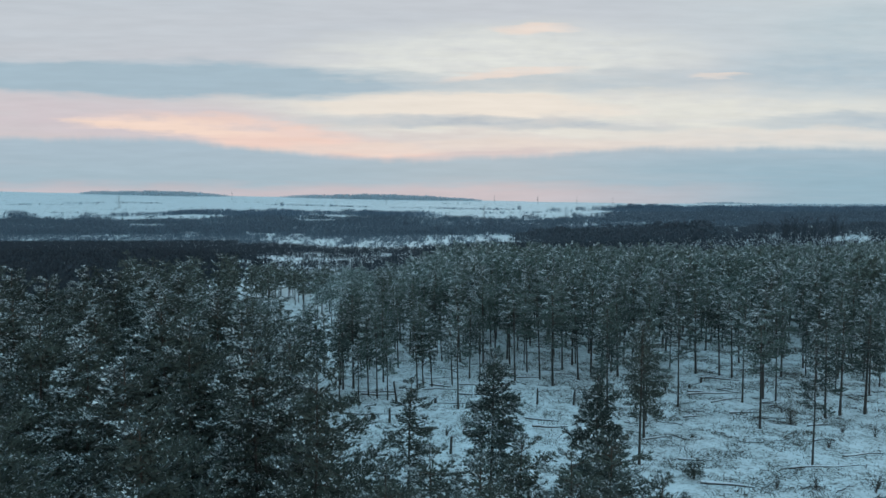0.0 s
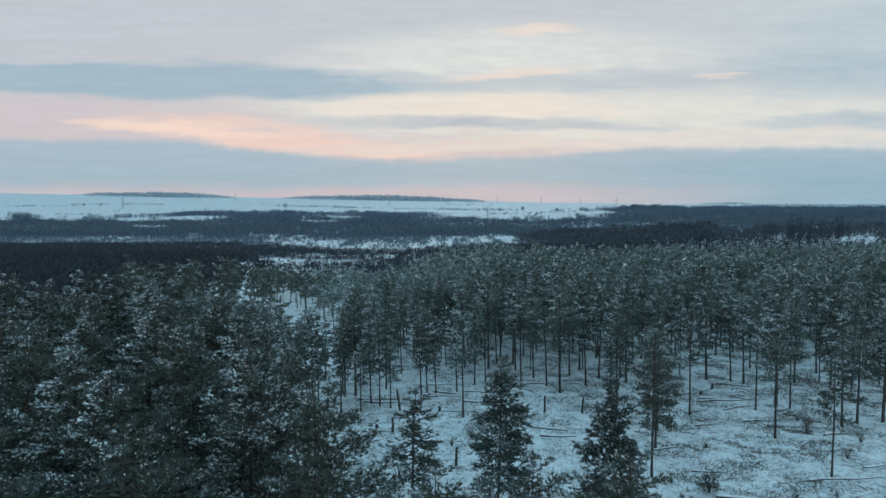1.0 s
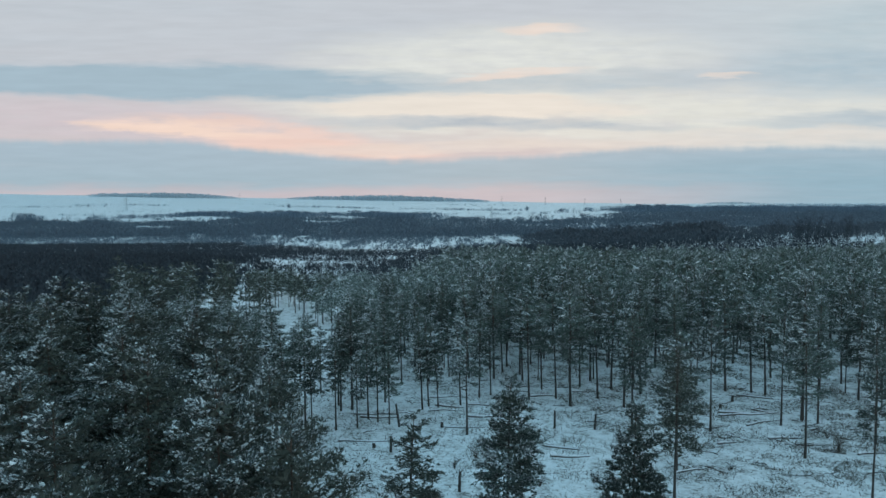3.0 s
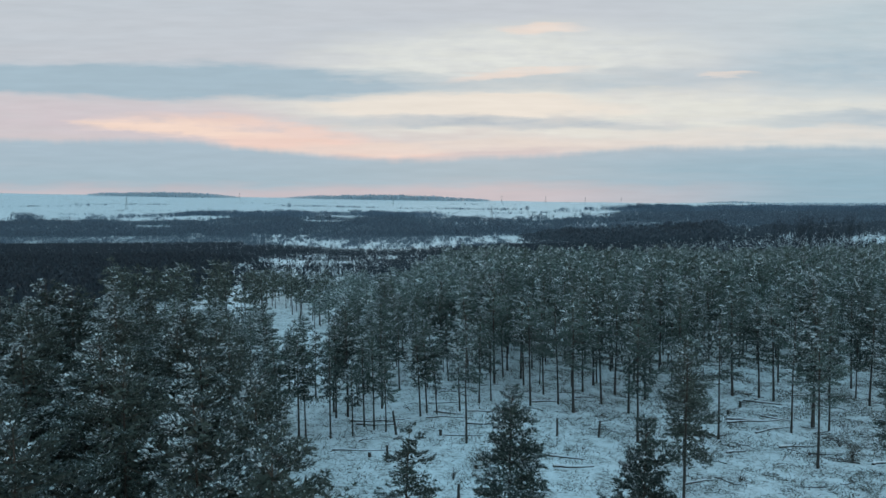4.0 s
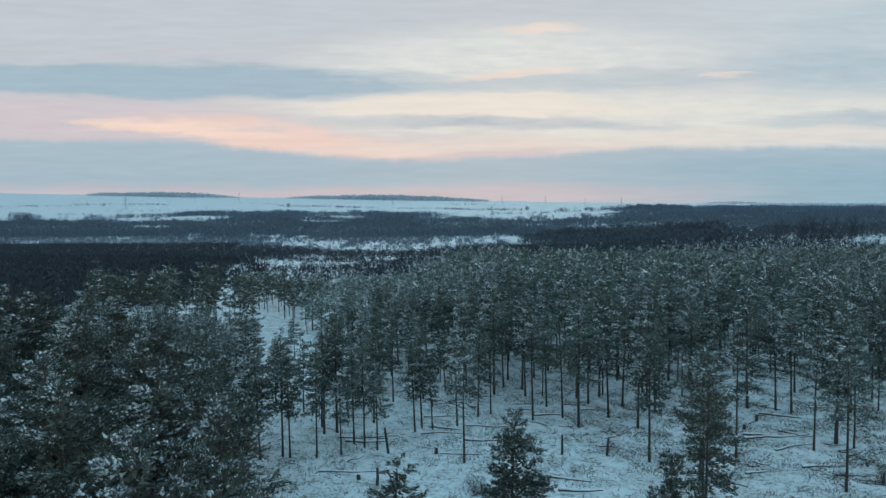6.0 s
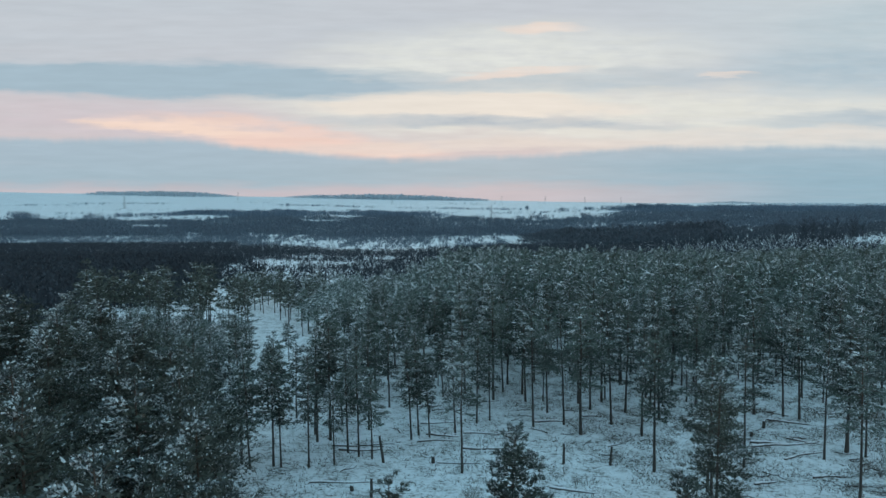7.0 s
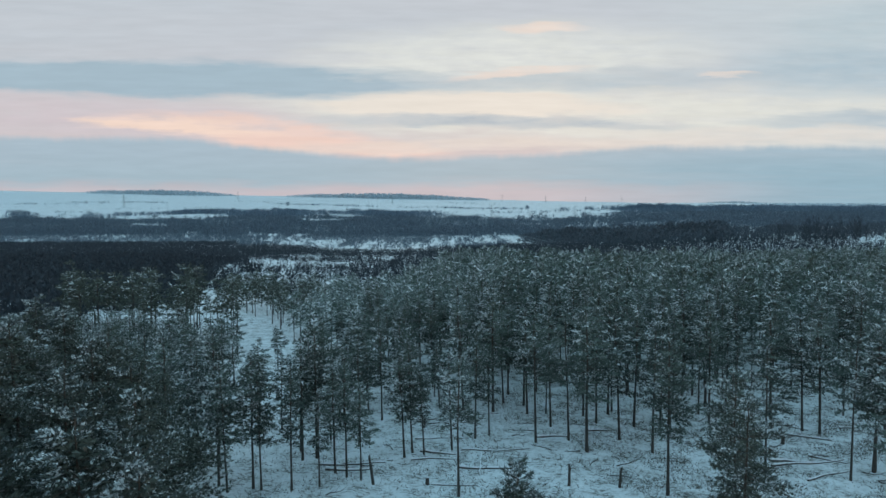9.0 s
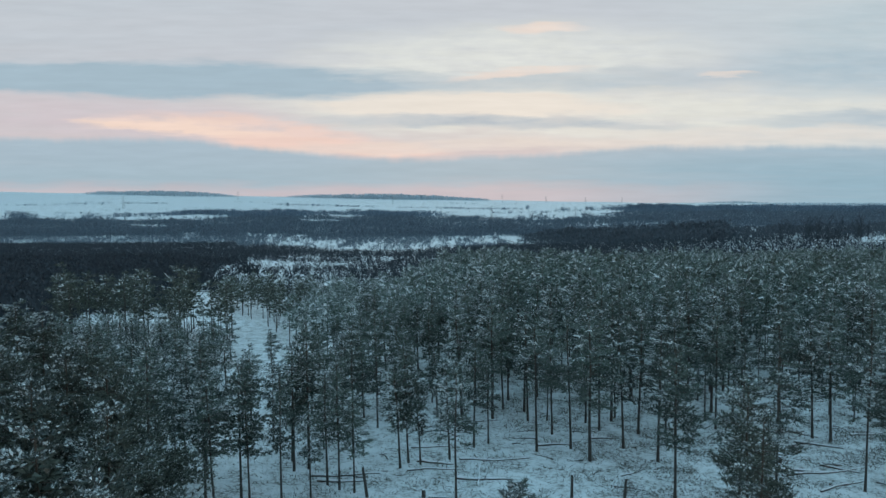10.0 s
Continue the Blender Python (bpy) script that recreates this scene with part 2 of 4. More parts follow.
# the next three carry painted haze: lighter and bluer with distance
MID_WOOD_HAZED = material("leafless_wood_hazed", island_colour([(0.0, (0.062, 0.076, 0.092)), (1.0, (0.100, 0.120, 0.142))], 0.95))
FAR_WOOD_HAZED = material("far_bare_wood_hazed", island_colour([(0.0, (0.092, 0.121, 0.152)), (1.0, (0.136, 0.170, 0.208))], 0.95))
FAR_CONIFER_HAZED = material("far_conifer_wood_hazed", island_colour([(0.0, (0.098, 0.137, 0.182)), (1.0, (0.148, 0.195, 0.248))], 0.95))
RIMED_TWIG = material("rimed_twigs", island_colour([(0.0, (0.05, 0.06, 0.062)), (0.6, (0.085, 0.10, 0.105)), (1.0, (0.20, 0.225, 0.23))], 0.9))
# aerial haze is painted into this pale colour of the farthest woods
HAZE_WOOD = material("haze_pale_wood", island_colour([(0.0, (0.36, 0.43, 0.48)), (1.0, (0.50, 0.56, 0.61))], 0.95))
DRY_GRASS = material("dry_grass", island_colour([(0.0, (0.06, 0.054, 0.044)), (1.0, (0.20, 0.185, 0.155))], 0.9))
SNOW_GROUND = material("snow_ground", build_snow_ground)
SNOW = material("lying_snow", build_log_snow)
STEEL = material("galvanised_steel", build_metal)

# ---- ground ----
def smooth(e0, e1, x):
    t = np.clip((np.asarray(x, float) - e0) / (e1 - e0), 0, 1)
    return t * t * (3 - 2 * t)


PROFILE_Y = [-600, 150, 210, 300, 400, 600, 800, 1200, 1600, 2000, 2500, 3000, 3800, 4050]
PROFILE_Z = [0, 0, -2.5, -6.5, -10, -18, -24, -26, -21, -12, -1, 10, 31, 28]


def ground(x, y):
    x, y = np.asarray(x, float), np.asarray(y, float)
    z = np.interp(y, PROFILE_Y, PROFILE_Z)
    z = z - 0.0309 * 130 * np.tanh(x / 130) * (1 - smooth(350, 900, y))
    z = z + smooth(2300, 3800, y) * np.clip(-0.0165 * x, -20, 60)
    z = z + 14 * smooth(150, 600, x) * smooth(450, 900, y) * (1 - smooth(1800, 2600, y))
    near = (1 - smooth(250, 500, y))
    z = z + near * 0.16 * (np.sin(x * 0.31 + 1.3 * np.sin(y * 0.17)) * np.sin(y * 0.27 + 0.7) + 0.5 * np.sin(x * 0.83 + y * 0.61))
    z = z + (1 - near) * 1.1 * np.sin(x * 0.011 + 0.5) * np.sin(y * 0.013)
    return z


def mesh_np(name, verts, tris, mats, index=None, smooth_faces=False):
    """A mesh of triangles from arrays."""
    me = bpy.data.meshes.new(name)
    verts, tris = np.asarray(verts, np.float32), np.asarray(tris, np.int32)
    me.vertices.add(len(verts)), me.loops.add(tris.size), me.polygons.add(len(tris))
    me.vertices.foreach_set("co", verts.ravel())
    me.loops.foreach_set("vertex_index", tris.ravel())
    me.polygons.foreach_set("loop_start", np.arange(0, tris.size, 3, dtype=np.int32))
    for m in mats:
        me.materials.append(m)
    if index is not None:
        me.polygons.foreach_set("material_index", np.asarray(index, np.int32))
    me.polygons.foreach_set("use_smooth", np.full(len(tris), smooth_faces))
    me.update(calc_edges=True)
    return me


def grid_axis(parts):
    return np.unique(np.concatenate([np.arange(a, b, s) for a, b, s in parts]))


def build_ground():
    xs = grid_axis([(-3200, -400, 70), (-400, -120, 10), (-120, 180, 1.5), (180, 420, 10), (420, 3270, 70)])
    ys = grid_axis([(-600, 0, 50), (0, 30, 6), (30, 200, 1.5), (200, 420, 6), (420, 1200, 30), (1200, 4060, 50)])
    gx, gy = np.meshgrid(xs, ys)
    v = np.stack([gx, gy, ground(gx, gy)], -1).reshape(-1, 3)
    i = np.arange(len(xs) * len(ys)).reshape(len(ys), len(xs))
    a, b, c, d = i[:-1, :-1].ravel(), i[:-1, 1:].ravel(), i[1:, 1:].ravel(), i[1:, :-1].ravel()
    tris = np.concatenate([np.stack([a, b, c], 1), np.stack([a, c, d], 1)])
    ob = new("ground", mesh_np("ground", v, tris, [SNOW_GROUND], smooth_faces=True))
    tagged(ob, "snow-covered rolling ground with dead grass showing through", "ground", kind="structure")


build_ground()


# ---- pine trees ----
def unit(v):
    return v / np.maximum(np.linalg.norm(v, axis=-1, keepdims=True), 1e-9)


def blades(rng, centre, direction, length, width):
    """One slim triangle for each row: its root at centre, its tip along direction."""
    side = unit(np.cross(direction, rng.normal(size=direction.shape)))
    a = centre - side * width[:, None] * 0.5
    b = centre + side * width[:, None] * 0.5
    c = centre + direction * length[:, None]
    v = np.stack([a, b, c], 1).reshape(-1, 3)
    return v, np.arange(len(v)).reshape(-1, 3)


def caps(rng, centre, along, length, width, height, n):
    """Small lumps of snow, drawn out along the bough: a ring of n corners and a raised middle each."""
    m = len(centre)
    side = unit(np.cross(along, [0, 0, 1.0]))
    ang = np.linspace(0, 2 * np.pi, n, endpoint=False)[None] + rng.uniform(0, 6.283, (m, 1))
    j = rng.uniform(0.6, 1.25, (m, n))
    ring = centre[:, None] + along[:, None] * (np.cos(ang) * j * length[:, None])[..., None] + side[:, None] * (np.sin(ang) * j * width[:, None])[..., None]
    ring[..., 2] += rng.normal(-0.03, 0.04, (m, n))
    apex = centre + np.column_stack([rng.normal(0, 0.04, m), rng.normal(0, 0.04, m), height])
    v = np.concatenate([ring, apex[:, None]], 1).reshape(-1, 3)
    base = np.arange(m)[:, None, None] * (n + 1)
    f = np.array([(k, (k + 1) % n, n) for k in range(n)])[None]
    return v, (base + f).reshape(-1, 3)


def tube(points, radii, sides):
    """A tapered tube along points."""
    points, radii = np.asarray(points, float), np.asarray(radii, float)
    axis = unit(np.gradient(points, axis=0))
    ref = np.where(np.abs(axis[:, 2:3]) > 0.9, np.array([[1.0, 0, 0]]), np.array([[0, 0, 1.0]]))
    s = unit(np.cross(axis, ref))
    t = np.cross(axis, s)
    ang = np.linspace(0, 2 * np.pi, sides, endpoint=False)
    ring = points[:, None] + radii[:, None, None] * (np.cos(ang)[None, :, None] * s[:, None] + np.sin(ang)[None, :, None] * t[:, None])
    v = ring.reshape(-1, 3)
    tris = []
    for k in range(len(points) - 1):
        for j in range(sides):
            a, b = k * sides + j, k * sides + (j + 1) % sides
            tris += [(a, b, b + sides), (a, b + sides, a + sides)]
    return v, np.array(tris)


def join(pieces):
    vs, ts, n = [], [], 0
    for v, t in pieces:
        vs.append(v), ts.append(t + n)
        n += len(v)
    return np.concatenate(vs), np.concatenate(ts)


def pine_arrays(seed, height, crown, radius, limbs, spray, step, per_tuft, blade, snowy, thick=1.0, sides=7, corners=5, dome=3.2, tiers=8, stub=0.26, flake=1.0, core=0, core_size=0.5, sweep=0.0, wood_sides=3, drawn=1.0):
    """Trunk, branches, needles and snow of one pine. crown: the height at which the green starts, as a share of the
    whole.
    Each limb carries flat sprays: side shoots with a brush of needles at every step. Snow lies along the shoots, most
    on the windward side (-x) and high up, which also paints shade on the crown's lee and foot."""
    rng = np.random.default_rng(seed)
    k = 9
    zs = np.linspace(0, height, k)
    sway = np.cumsum(rng.normal(0, 0.06, (k, 2)), axis=0) * np.linspace(0, 1, k)[:, None]
    spine = np.column_stack([sway, zs])
    spine[0, 2] = -0.4
    r0 = (0.0072 * height + 0.025) * thick
    radii = r0 * (1 - zs / height) ** 0.75 * (1 - 0.1 * zs / height) + 0.018
    radii[0] *= 1.25
    trunk = tube(spine, radii, sides)

    def at(z):
        return np.array([np.interp(z, zs, spine[:, 0]), np.interp(z, zs, spine[:, 1]), z])

    wood, tuft_c, tuft_o, tuft_w = [], [], [], []
    # dead stubs below the crown
    for _ in range(int(limbs * 0.25)):
        z = height * rng.uniform(crown * 0.45, crown)
        a = rng.uniform(0, 2 * np.pi)
        p = at(z)
        q = p + np.array([np.cos(a), np.sin(a), rng.uniform(-0.3, 0.2)]) * rng.uniform(0.3, 1.1)
        wood.append(tube([p, (p + q) / 2 + [0, 0, 0.05], q], [0.03, 0.02, 0.008], 3))
    # the crown is fuller on one side, and a whorl here and there is missing
    lop, lean_side = rng.uniform(0.05, 0.30), rng.normal(0, 0.8)
    gap_at, gap_az = rng.uniform(0.1, 0.8, 3), rng.uniform(0, 6.283, 3)
    for i in range(limbs):
        # limbs leave the stem in whorls, with air between them
        s = np.clip((int(i * tiers / limbs) + 0.5 + rng.normal(0, 0.32)) / tiers, 0.01, 0.985)
        a = i * 2.39996 + rng.normal(0, 0.4)
        env = (1 - s ** dome) ** 0.8 * min(1.0, 0.60 + s * 1.5) * (1 + lop * np.cos(a - lean_side))
        thin = min(1.0, min(0.45 + 1.1 * max(abs(s - g) / 0.16, abs((a - z_ + np.pi) % 6.283 - np.pi) / 1.6) for g, z_ in zip(gap_at, gap_az)))
        length = radius * env * rng.uniform(0.62, 1.22) * thin + 0.25
        z = height * (crown + (0.985 - crown) * s)
        rise = np.interp(s, [0, 0.45, 0.8, 1], [-0.26, 0.0, 0.25, 0.8]) + rng.normal(0, 0.17)
        out = np.array([np.cos(a), np.sin(a), 0.0])
        across = np.array([-np.sin(a), np.cos(a), 0.0])
        p0 = at(z)

        def limb_at(f):
            return p0 + out * length * f + across * length * sweep * f * f + np.array([0, 0, length * (rise * f - 0.20 * f * f + 0.20 * f ** 4)])

        pts = np.array([limb_at(f) for f in (0, 0.4, 0.75, 1.0)])
        wood.append(tube(pts, np.array([0.045, 0.03, 0.02, 0.008]) * (0.5 + length / radius * 0.5) * thick, wood_sides))
        wind = 0.66 + 0.62 * max(0.0, -out[0]) - 0.42 * max(0.0, out[0])
        # less snow low down, so that the foot of the crown reads as shaded
        laden = rng.choice([0.35, 0.9, 1.5], p=[0.30, 0.40, 0.30]) * wind * (0.34 + 1.05 * s)
        # side shoots left and right, then the tip of the limb
        n = max(2, int(round(spray * (0.25 + length / radius))))
        for j in range(n + 1):
            f = 0.30 + 0.68 * (j + rng.uniform(0.1, 0.9)) / n if j < n else 0.86
            side = (1 if (i + j) % 2 else -1) * rng.uniform(0.45, 1.0) if j < n else rng.normal(0, 0.15)
            way = unit(out * rng.uniform(0.55, 1.0) + across * side + [0, 0, rise * 0.5 + rng.normal(0.06, 0.34)])
            reach = length * (0.52 * (1.15 - f) + 0.12) * rng.uniform(0.65, 1.25) if j < n else length * 0.2
            reach = max(reach, step * 0.8)
            base = limb_at(min(f, 1.0))
            m = max(1, int(round(reach / step)))
            snow_here = laden * rng.uniform(0.4, 1.6)
            for g in (np.arange(m) + 0.7) / m:
                d = reach * g
                tuft_c.append(base + way * d + [0, 0, -0.06 * d * g + rng.normal(0, 0.16 * step)] + rng.normal(0, 0.14 * step, 3))
                tuft_o.append(unit(way + [0, 0, 0.28]))
                tuft_w.append(snow_here * (0.65 + 0.6 * f))
    for _ in range(4):
        tuft_c.append(at(height * rng.uniform(0.955, 1.0)) + rng.normal(0, 0.06, 3))
        tuft_o.append(np.array([0, 0, 1.0]))
        tuft_w.append(0.6)
    tuft_c, tuft_o, load = np.array(tuft_c), np.array(tuft_o), np.array(tuft_w) * snowy
    m = len(tuft_c)
    idx = np.repeat(np.arange(m), per_tuft)
    direction = unit(tuft_o[idx] * 0.75 + rng.normal(0, 0.62, (len(idx), 3)) * [1, 1, 0.7] + [0, 0, 0.12])
    pos = tuft_c[idx] + rng.normal(0, 0.22 * step, (len(idx), 3)) * [1, 1, 0.35]
    rimed = rng.uniform(size=len(idx)) < np.clip(load[idx] * (0.18 + 0.50 * direction[:, 2]), 0, 0.75)
    needles = (*blades(rng, pos, direction, blade * rng.uniform(0.6, 1.3, len(idx)), blade * stub * rng.uniform(0.7, 1.3, len(idx))), rimed.astype(int))
    if core:
        # oversized filler blades near the stem, added to darken and close the crown
        s = rng.uniform(0, 0.93, core) ** 1.15
        env = (1 - s ** dome) ** 0.8 * np.minimum(1.0, 0.60 + s * 1.5)
        a, rad = rng.uniform(0, 6.283, core), radius * env * np.sqrt(rng.uniform(0, 1, core)) * 0.55
        z = height * (crown + (0.96 - crown) * s) + rad * np.interp(s, [0, 0.45, 1], [-0.4, -0.12, 0.5])
        inner = np.column_stack([np.interp(z, zs, spine[:, 0]) + np.cos(a) * rad, np.interp(z, zs, spine[:, 1]) + np.sin(a) * rad, z])
        way = unit(np.column_stack([np.cos(a), np.sin(a), np.zeros(core)]) * 0.5 + rng.normal(0, 0.6, (core, 3)) * [1, 1, 0.5])
        v2, t2 = blades(rng, inner, way, core_size * rng.uniform(0.6, 1.3, core), core_size * 0.45 * rng.uniform(0.7, 1.3, core))
        n1 = len(needles[0])
        needles = (np.concatenate([needles[0], v2]), np.concatenate([needles[1], t2 + n1]), np.concatenate([needles[2], np.zeros(core, int)]))
    jdx = np.repeat(np.arange(m), rng.poisson(np.clip(load * 1.0, 0, 3.2)))
    pos = tuft_c[jdx] + rng.normal(0, 0.25 * step, (len(jdx), 3)) * [1, 1, 0.2] + [0, 0, 0.20 * blade + 0.02]
    along = unit(tuft_o[jdx] * [1, 1, 0.7] + rng.normal(0, 0.25, (len(jdx), 3)) * [1, 1, 0.5])
    lump = flake * rng.uniform(0.5, 1.35, len(jdx)) * np.clip(0.7 + 0.25 * load[jdx], 0.7, 1.4)
    snow = caps(rng, pos, along, 0.46 * step * lump * drawn, 0.20 * step * lump, 0.15 * step * lump, corners)
    return trunk, join(wood), needles, snow


def pine_prototype(name, label, group, arrays, leaf):
    root = new(name)
    tagged(root, label, "pine tree", group)
    for part_name, (v, t, *index), mats, sm in zip(("trunk", "bough", "foliage", "snow"), arrays, ([BARK], [BARK], [leaf, RIMED], [TREE_SNOW]), (True, False, False, False)):
        ob = new(part_name, mesh_np(part_name, v, t, mats, index[0] if index else None, smooth_faces=sm))
        ob.parent = root
        if part_name != "trunk":
            ob["kind"] = "stuff"
        if part_name == "snow":
            ob["label"] = "fresh snow lying on the needles"
    return root


class Pines:
    """A kind of pine in several forms: the first use of a form places its prototype, later ones copy it."""

    def __init__(self, name, label, group, forms, leaf=NEEDLE):
        self.name, self.label, self.group, self.forms, self.leaf = name, label, group, forms, leaf
        self.made = [None] * len(forms)
        self.count = 0

    def place(self, x, y, height, form=None, lean=0.0, wide=1.0):
        i = self.count % len(self.forms) if form is None else form
        self.count += 1
        base_height, arrays = self.forms[i]
        k = height / base_height
        z = float(ground(x, y))
        spin = (self.count * 47.5) % 100 - 50
        m = pose(x, y, z, 0, lean, 0) @ pose(0, 0, 0, 0, 0, spin) @ Matrix.Diagonal((k * wide, k * wide, k, 1))
        if self.made[i] is None:
            self.made[i] = pine_prototype(self.name, self.label, self.group, arrays, self.leaf)
            self.made[i].matrix_basis = m
            return self.made[i]
        ob = copy_thing(self.made[i], Matrix.Identity(4))
        ob.matrix_basis = m
        return ob


def forms(kind_seed, n, **kw):
    out = []
    for i in range(n):
        h = kw["height"] * (0.94 + 0.04 * i)
        args = dict(kw, height=h, snowy=kw["snowy"] * (0.55, 1.25, 0.85, 1.5, 0.7, 1.05, 1.35, 0.6)[i % 8])
        out.append((h, pine_arrays(kind_seed + i, **args)))
    return out


full_pines = Pines("pine_tree", "dense dark green pine with snow-dusted branches, crown reaching low", "pines of the forest edge",
                   forms(100, 6, height=17.0, crown=0.14, radius=4.9, limbs=78, tiers=16, dome=1.9, spray=13, step=0.36, per_tuft=9, stub=0.30, blade=0.29, snowy=1.75, core=1500, core_size=0.5, sweep=0.12, flake=0.60))
bushy_pines = Pines("pine_tree", "young bushy pine, green almost to the snow, dusted white", "pines of the clearing",
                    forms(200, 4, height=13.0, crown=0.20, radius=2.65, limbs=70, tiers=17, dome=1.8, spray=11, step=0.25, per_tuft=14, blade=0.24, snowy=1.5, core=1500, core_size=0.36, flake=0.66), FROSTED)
broad_pines = Pines("pine_tree", "broad round-topped pine laden with fresh snow", "pines of the forest edge",
                    forms(150, 3, height=15.0, crown=0.30, radius=3.1, limbs=48, tiers=9, dome=3.4, spray=10, step=0.27, per_tuft=12, blade=0.23, snowy=1.35, core=900, core_size=0.4, flake=0.66))
tall_pines = Pines("pine_tree", "tall slender pine with a bare trunk and snow-dusted crown", "pines of the forest",
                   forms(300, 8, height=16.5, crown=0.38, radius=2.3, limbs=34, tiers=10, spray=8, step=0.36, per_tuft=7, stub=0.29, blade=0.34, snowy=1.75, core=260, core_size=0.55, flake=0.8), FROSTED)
edge_pines = Pines("pine_tree", "tall pine with a bare lower trunk and a full snow-dusted crown", "pines of the clearing",
                   forms(450, 3, height=16.5, crown=0.34, radius=2.5, limbs=44, tiers=10, dome=2.3, spray=10, step=0.28, per_tuft=12, blade=0.25, snowy=1.1, core=500, core_size=0.4, flake=0.7))
thin_pines = Pines("pine_tree", "thin pine with a long bare trunk and a sparse small crown", "pines of the clearing",
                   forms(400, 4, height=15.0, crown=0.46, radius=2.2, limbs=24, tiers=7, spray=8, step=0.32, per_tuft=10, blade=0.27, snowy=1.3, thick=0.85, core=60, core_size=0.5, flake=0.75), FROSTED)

# pines of the clearing: x, y, height
taken = []


def stand(kind, rows, lean=0.0, wide=1.0):
    for i, (x, y, h) in enumerate(rows):
        kind.place(x, y, h, lean=lean + ((i * 0.618 + x * 0.37) % 1 - 0.5) * 3.2, wide=wide * (0.9 + 0.25 * ((i * 0.37) % 1)))
        taken.append((x, y))


stand(bushy_pines, [(14.0, 58.0, 16.2)], wide=0.90)
stand(bushy_pines, [(5.3, 66.1, 15.8)], wide=0.98)
stand(edge_pines, [(-2.9, 63.7, 13.3)], wide=1.25)
stand(thin_pines, [(45.2, 77.6, 15.6), (37.3, 99.6, 16.4), (45.3, 90.4, 16.6), (48.5, 102.2, 17.0), (18.2, 112.5, 16.5), (13.8, 111.5, 16.2), (54.4, 103.3, 15.8), (3.4, 95.6, 15.4)], lean=-1.2)
stand(edge_pines, [(23.9, 76.6, 17.0), (27.2, 85.0, 16.4)], lean=-1.5, wide=1.05)
stand(tall_pines, [(25.7, 97.2, 17.0), (29.9, 92.4, 15.5), (19.7, 108.7, 17.5), (25.0, 113.3, 16.5), (28.1, 109.5, 16.0), (52.9, 104.8, 17.5),
                   (57.9, 95.9, 16.5), (61.0, 97.3, 17.2), (65.0, 97.6, 17.0), (53.3, 105.2, 16.6), (48.3, 119.8, 17.4), (52.4, 119.2, 16.6)], lean=-1.0, wide=1.1)
stand(tall_pines, [(-13.9, 95.8, 13.6), (-11.2, 96.8, 10.4), (-10.1, 100.4, 12.7), (-8.7, 99.4, 13.8), (-7.1, 99.0, 10.7), (-2.7, 105.4, 12.1), (-1.8, 106.6, 13.7), (-0.4, 106.2, 10.6),
                   (3.0, 108.6, 12.2), (6.1, 112.7, 14.3), (8.0, 113.6, 11.0), (-17.0, 95.7, 13.0), (-18.0, 96.3, 14.1), (-21.8, 97.0, 12.4), (-20.4, 95.4, 13.6), (-14.4, 103.9, 14.2)], lean=-1.0)
stand(tall_pines, [(16.8, 117.8, 16.8), (23.5, 119.5, 16.4), (28.6, 118.8, 17.2), (-8.4, 108.5, 16.0), (-12.9, 104.8, 17.0), (54.2, 118.0, 16.2), (71.6, 125.5, 17.0), (-25.5, 93.0, 16.8), (33.0, 117.0, 16.6), (40.0, 121.0, 17.2)], lean=-1.0)
stand(tall_pines, [(-7.7, 132.9, 13.5), (-8.9, 143.1, 14.0), (-10.9, 151.1, 13.0), (-10.7, 160.0, 14.2), (-13.8, 172.8, 13.5)], lean=-1.0)
stand(broad_pines, [(-3.6, 40.5, 14.2), (-0.6, 42.5, 14.8), (2.0, 40.0, 15.2), (5.0, 43.0, 15.3), (8.0, 40.5, 15.3), (11.2, 43.0, 15.6), (13.2, 40.0, 14.0)], wide=0.95)
# the dense stand beside the camera's line
stand(full_pines, [(-8.8, 45.5, 18.8), (-14.2, 51.5, 19.2), (-22.5, 47.0, 18.5), (-13.8, 61.5, 18.0), (-21.5, 57.5, 19.6), (-28.5, 54.0, 18.8), (-35.0, 58.5, 19.0), (-19.0, 66.0, 18.4), (-26.5, 65.0, 19.4),
                   (-33.5, 67.0, 18.8), (-24.0, 73.5, 18.6), (-30.5, 75.0, 19.5), (-38.0, 74.0, 18.6), (-41.5, 66.0, 19.2), (-27.0, 82.0, 18.2), (-35.4, 86.4, 19.6), (-43.5, 82.5, 18.8), (-37.2, 96.0, 18.6)], wide=1.0)
stand(full_pines, [(-48.5, 74.5, 19.0), (-51.0, 88.0, 18.6), (-44.5, 93.0, 19.2), (-57.5, 80.5, 18.5), (-30.0, 91.0, 17.6), (-19.8, 73.5, 17.2), (-22.5, 80.0, 17.8), (-59.0, 94.0, 19.0), (-52.0, 100.5, 18.8), (-44.0, 104.0, 18.2), (-29.0, 41.0, 18.4), (-36.0, 46.0, 18.8),
                   (-18.0, 39.5, 17.6), (-66.0, 88.0, 18.8), (-67.0, 101.0, 19.0)], wide=1.0)


# ---- the forest ----
def glade_line(y):
    """Where the middle of the glade runs."""
    return np.interp(y, [100, 142, 184, 220, 268], [-14, -24, -45, -66, -88])


def glade(x, y):
    """True on the open strips between the stands."""
    mid = glade_line(y)
    half = 5.2 + 1.6 * smooth(150, 180, y) + 3.5 * smooth(225, 260, y)
    return (y > 118) & (y < 268) & (np.abs(x - mid) < half)


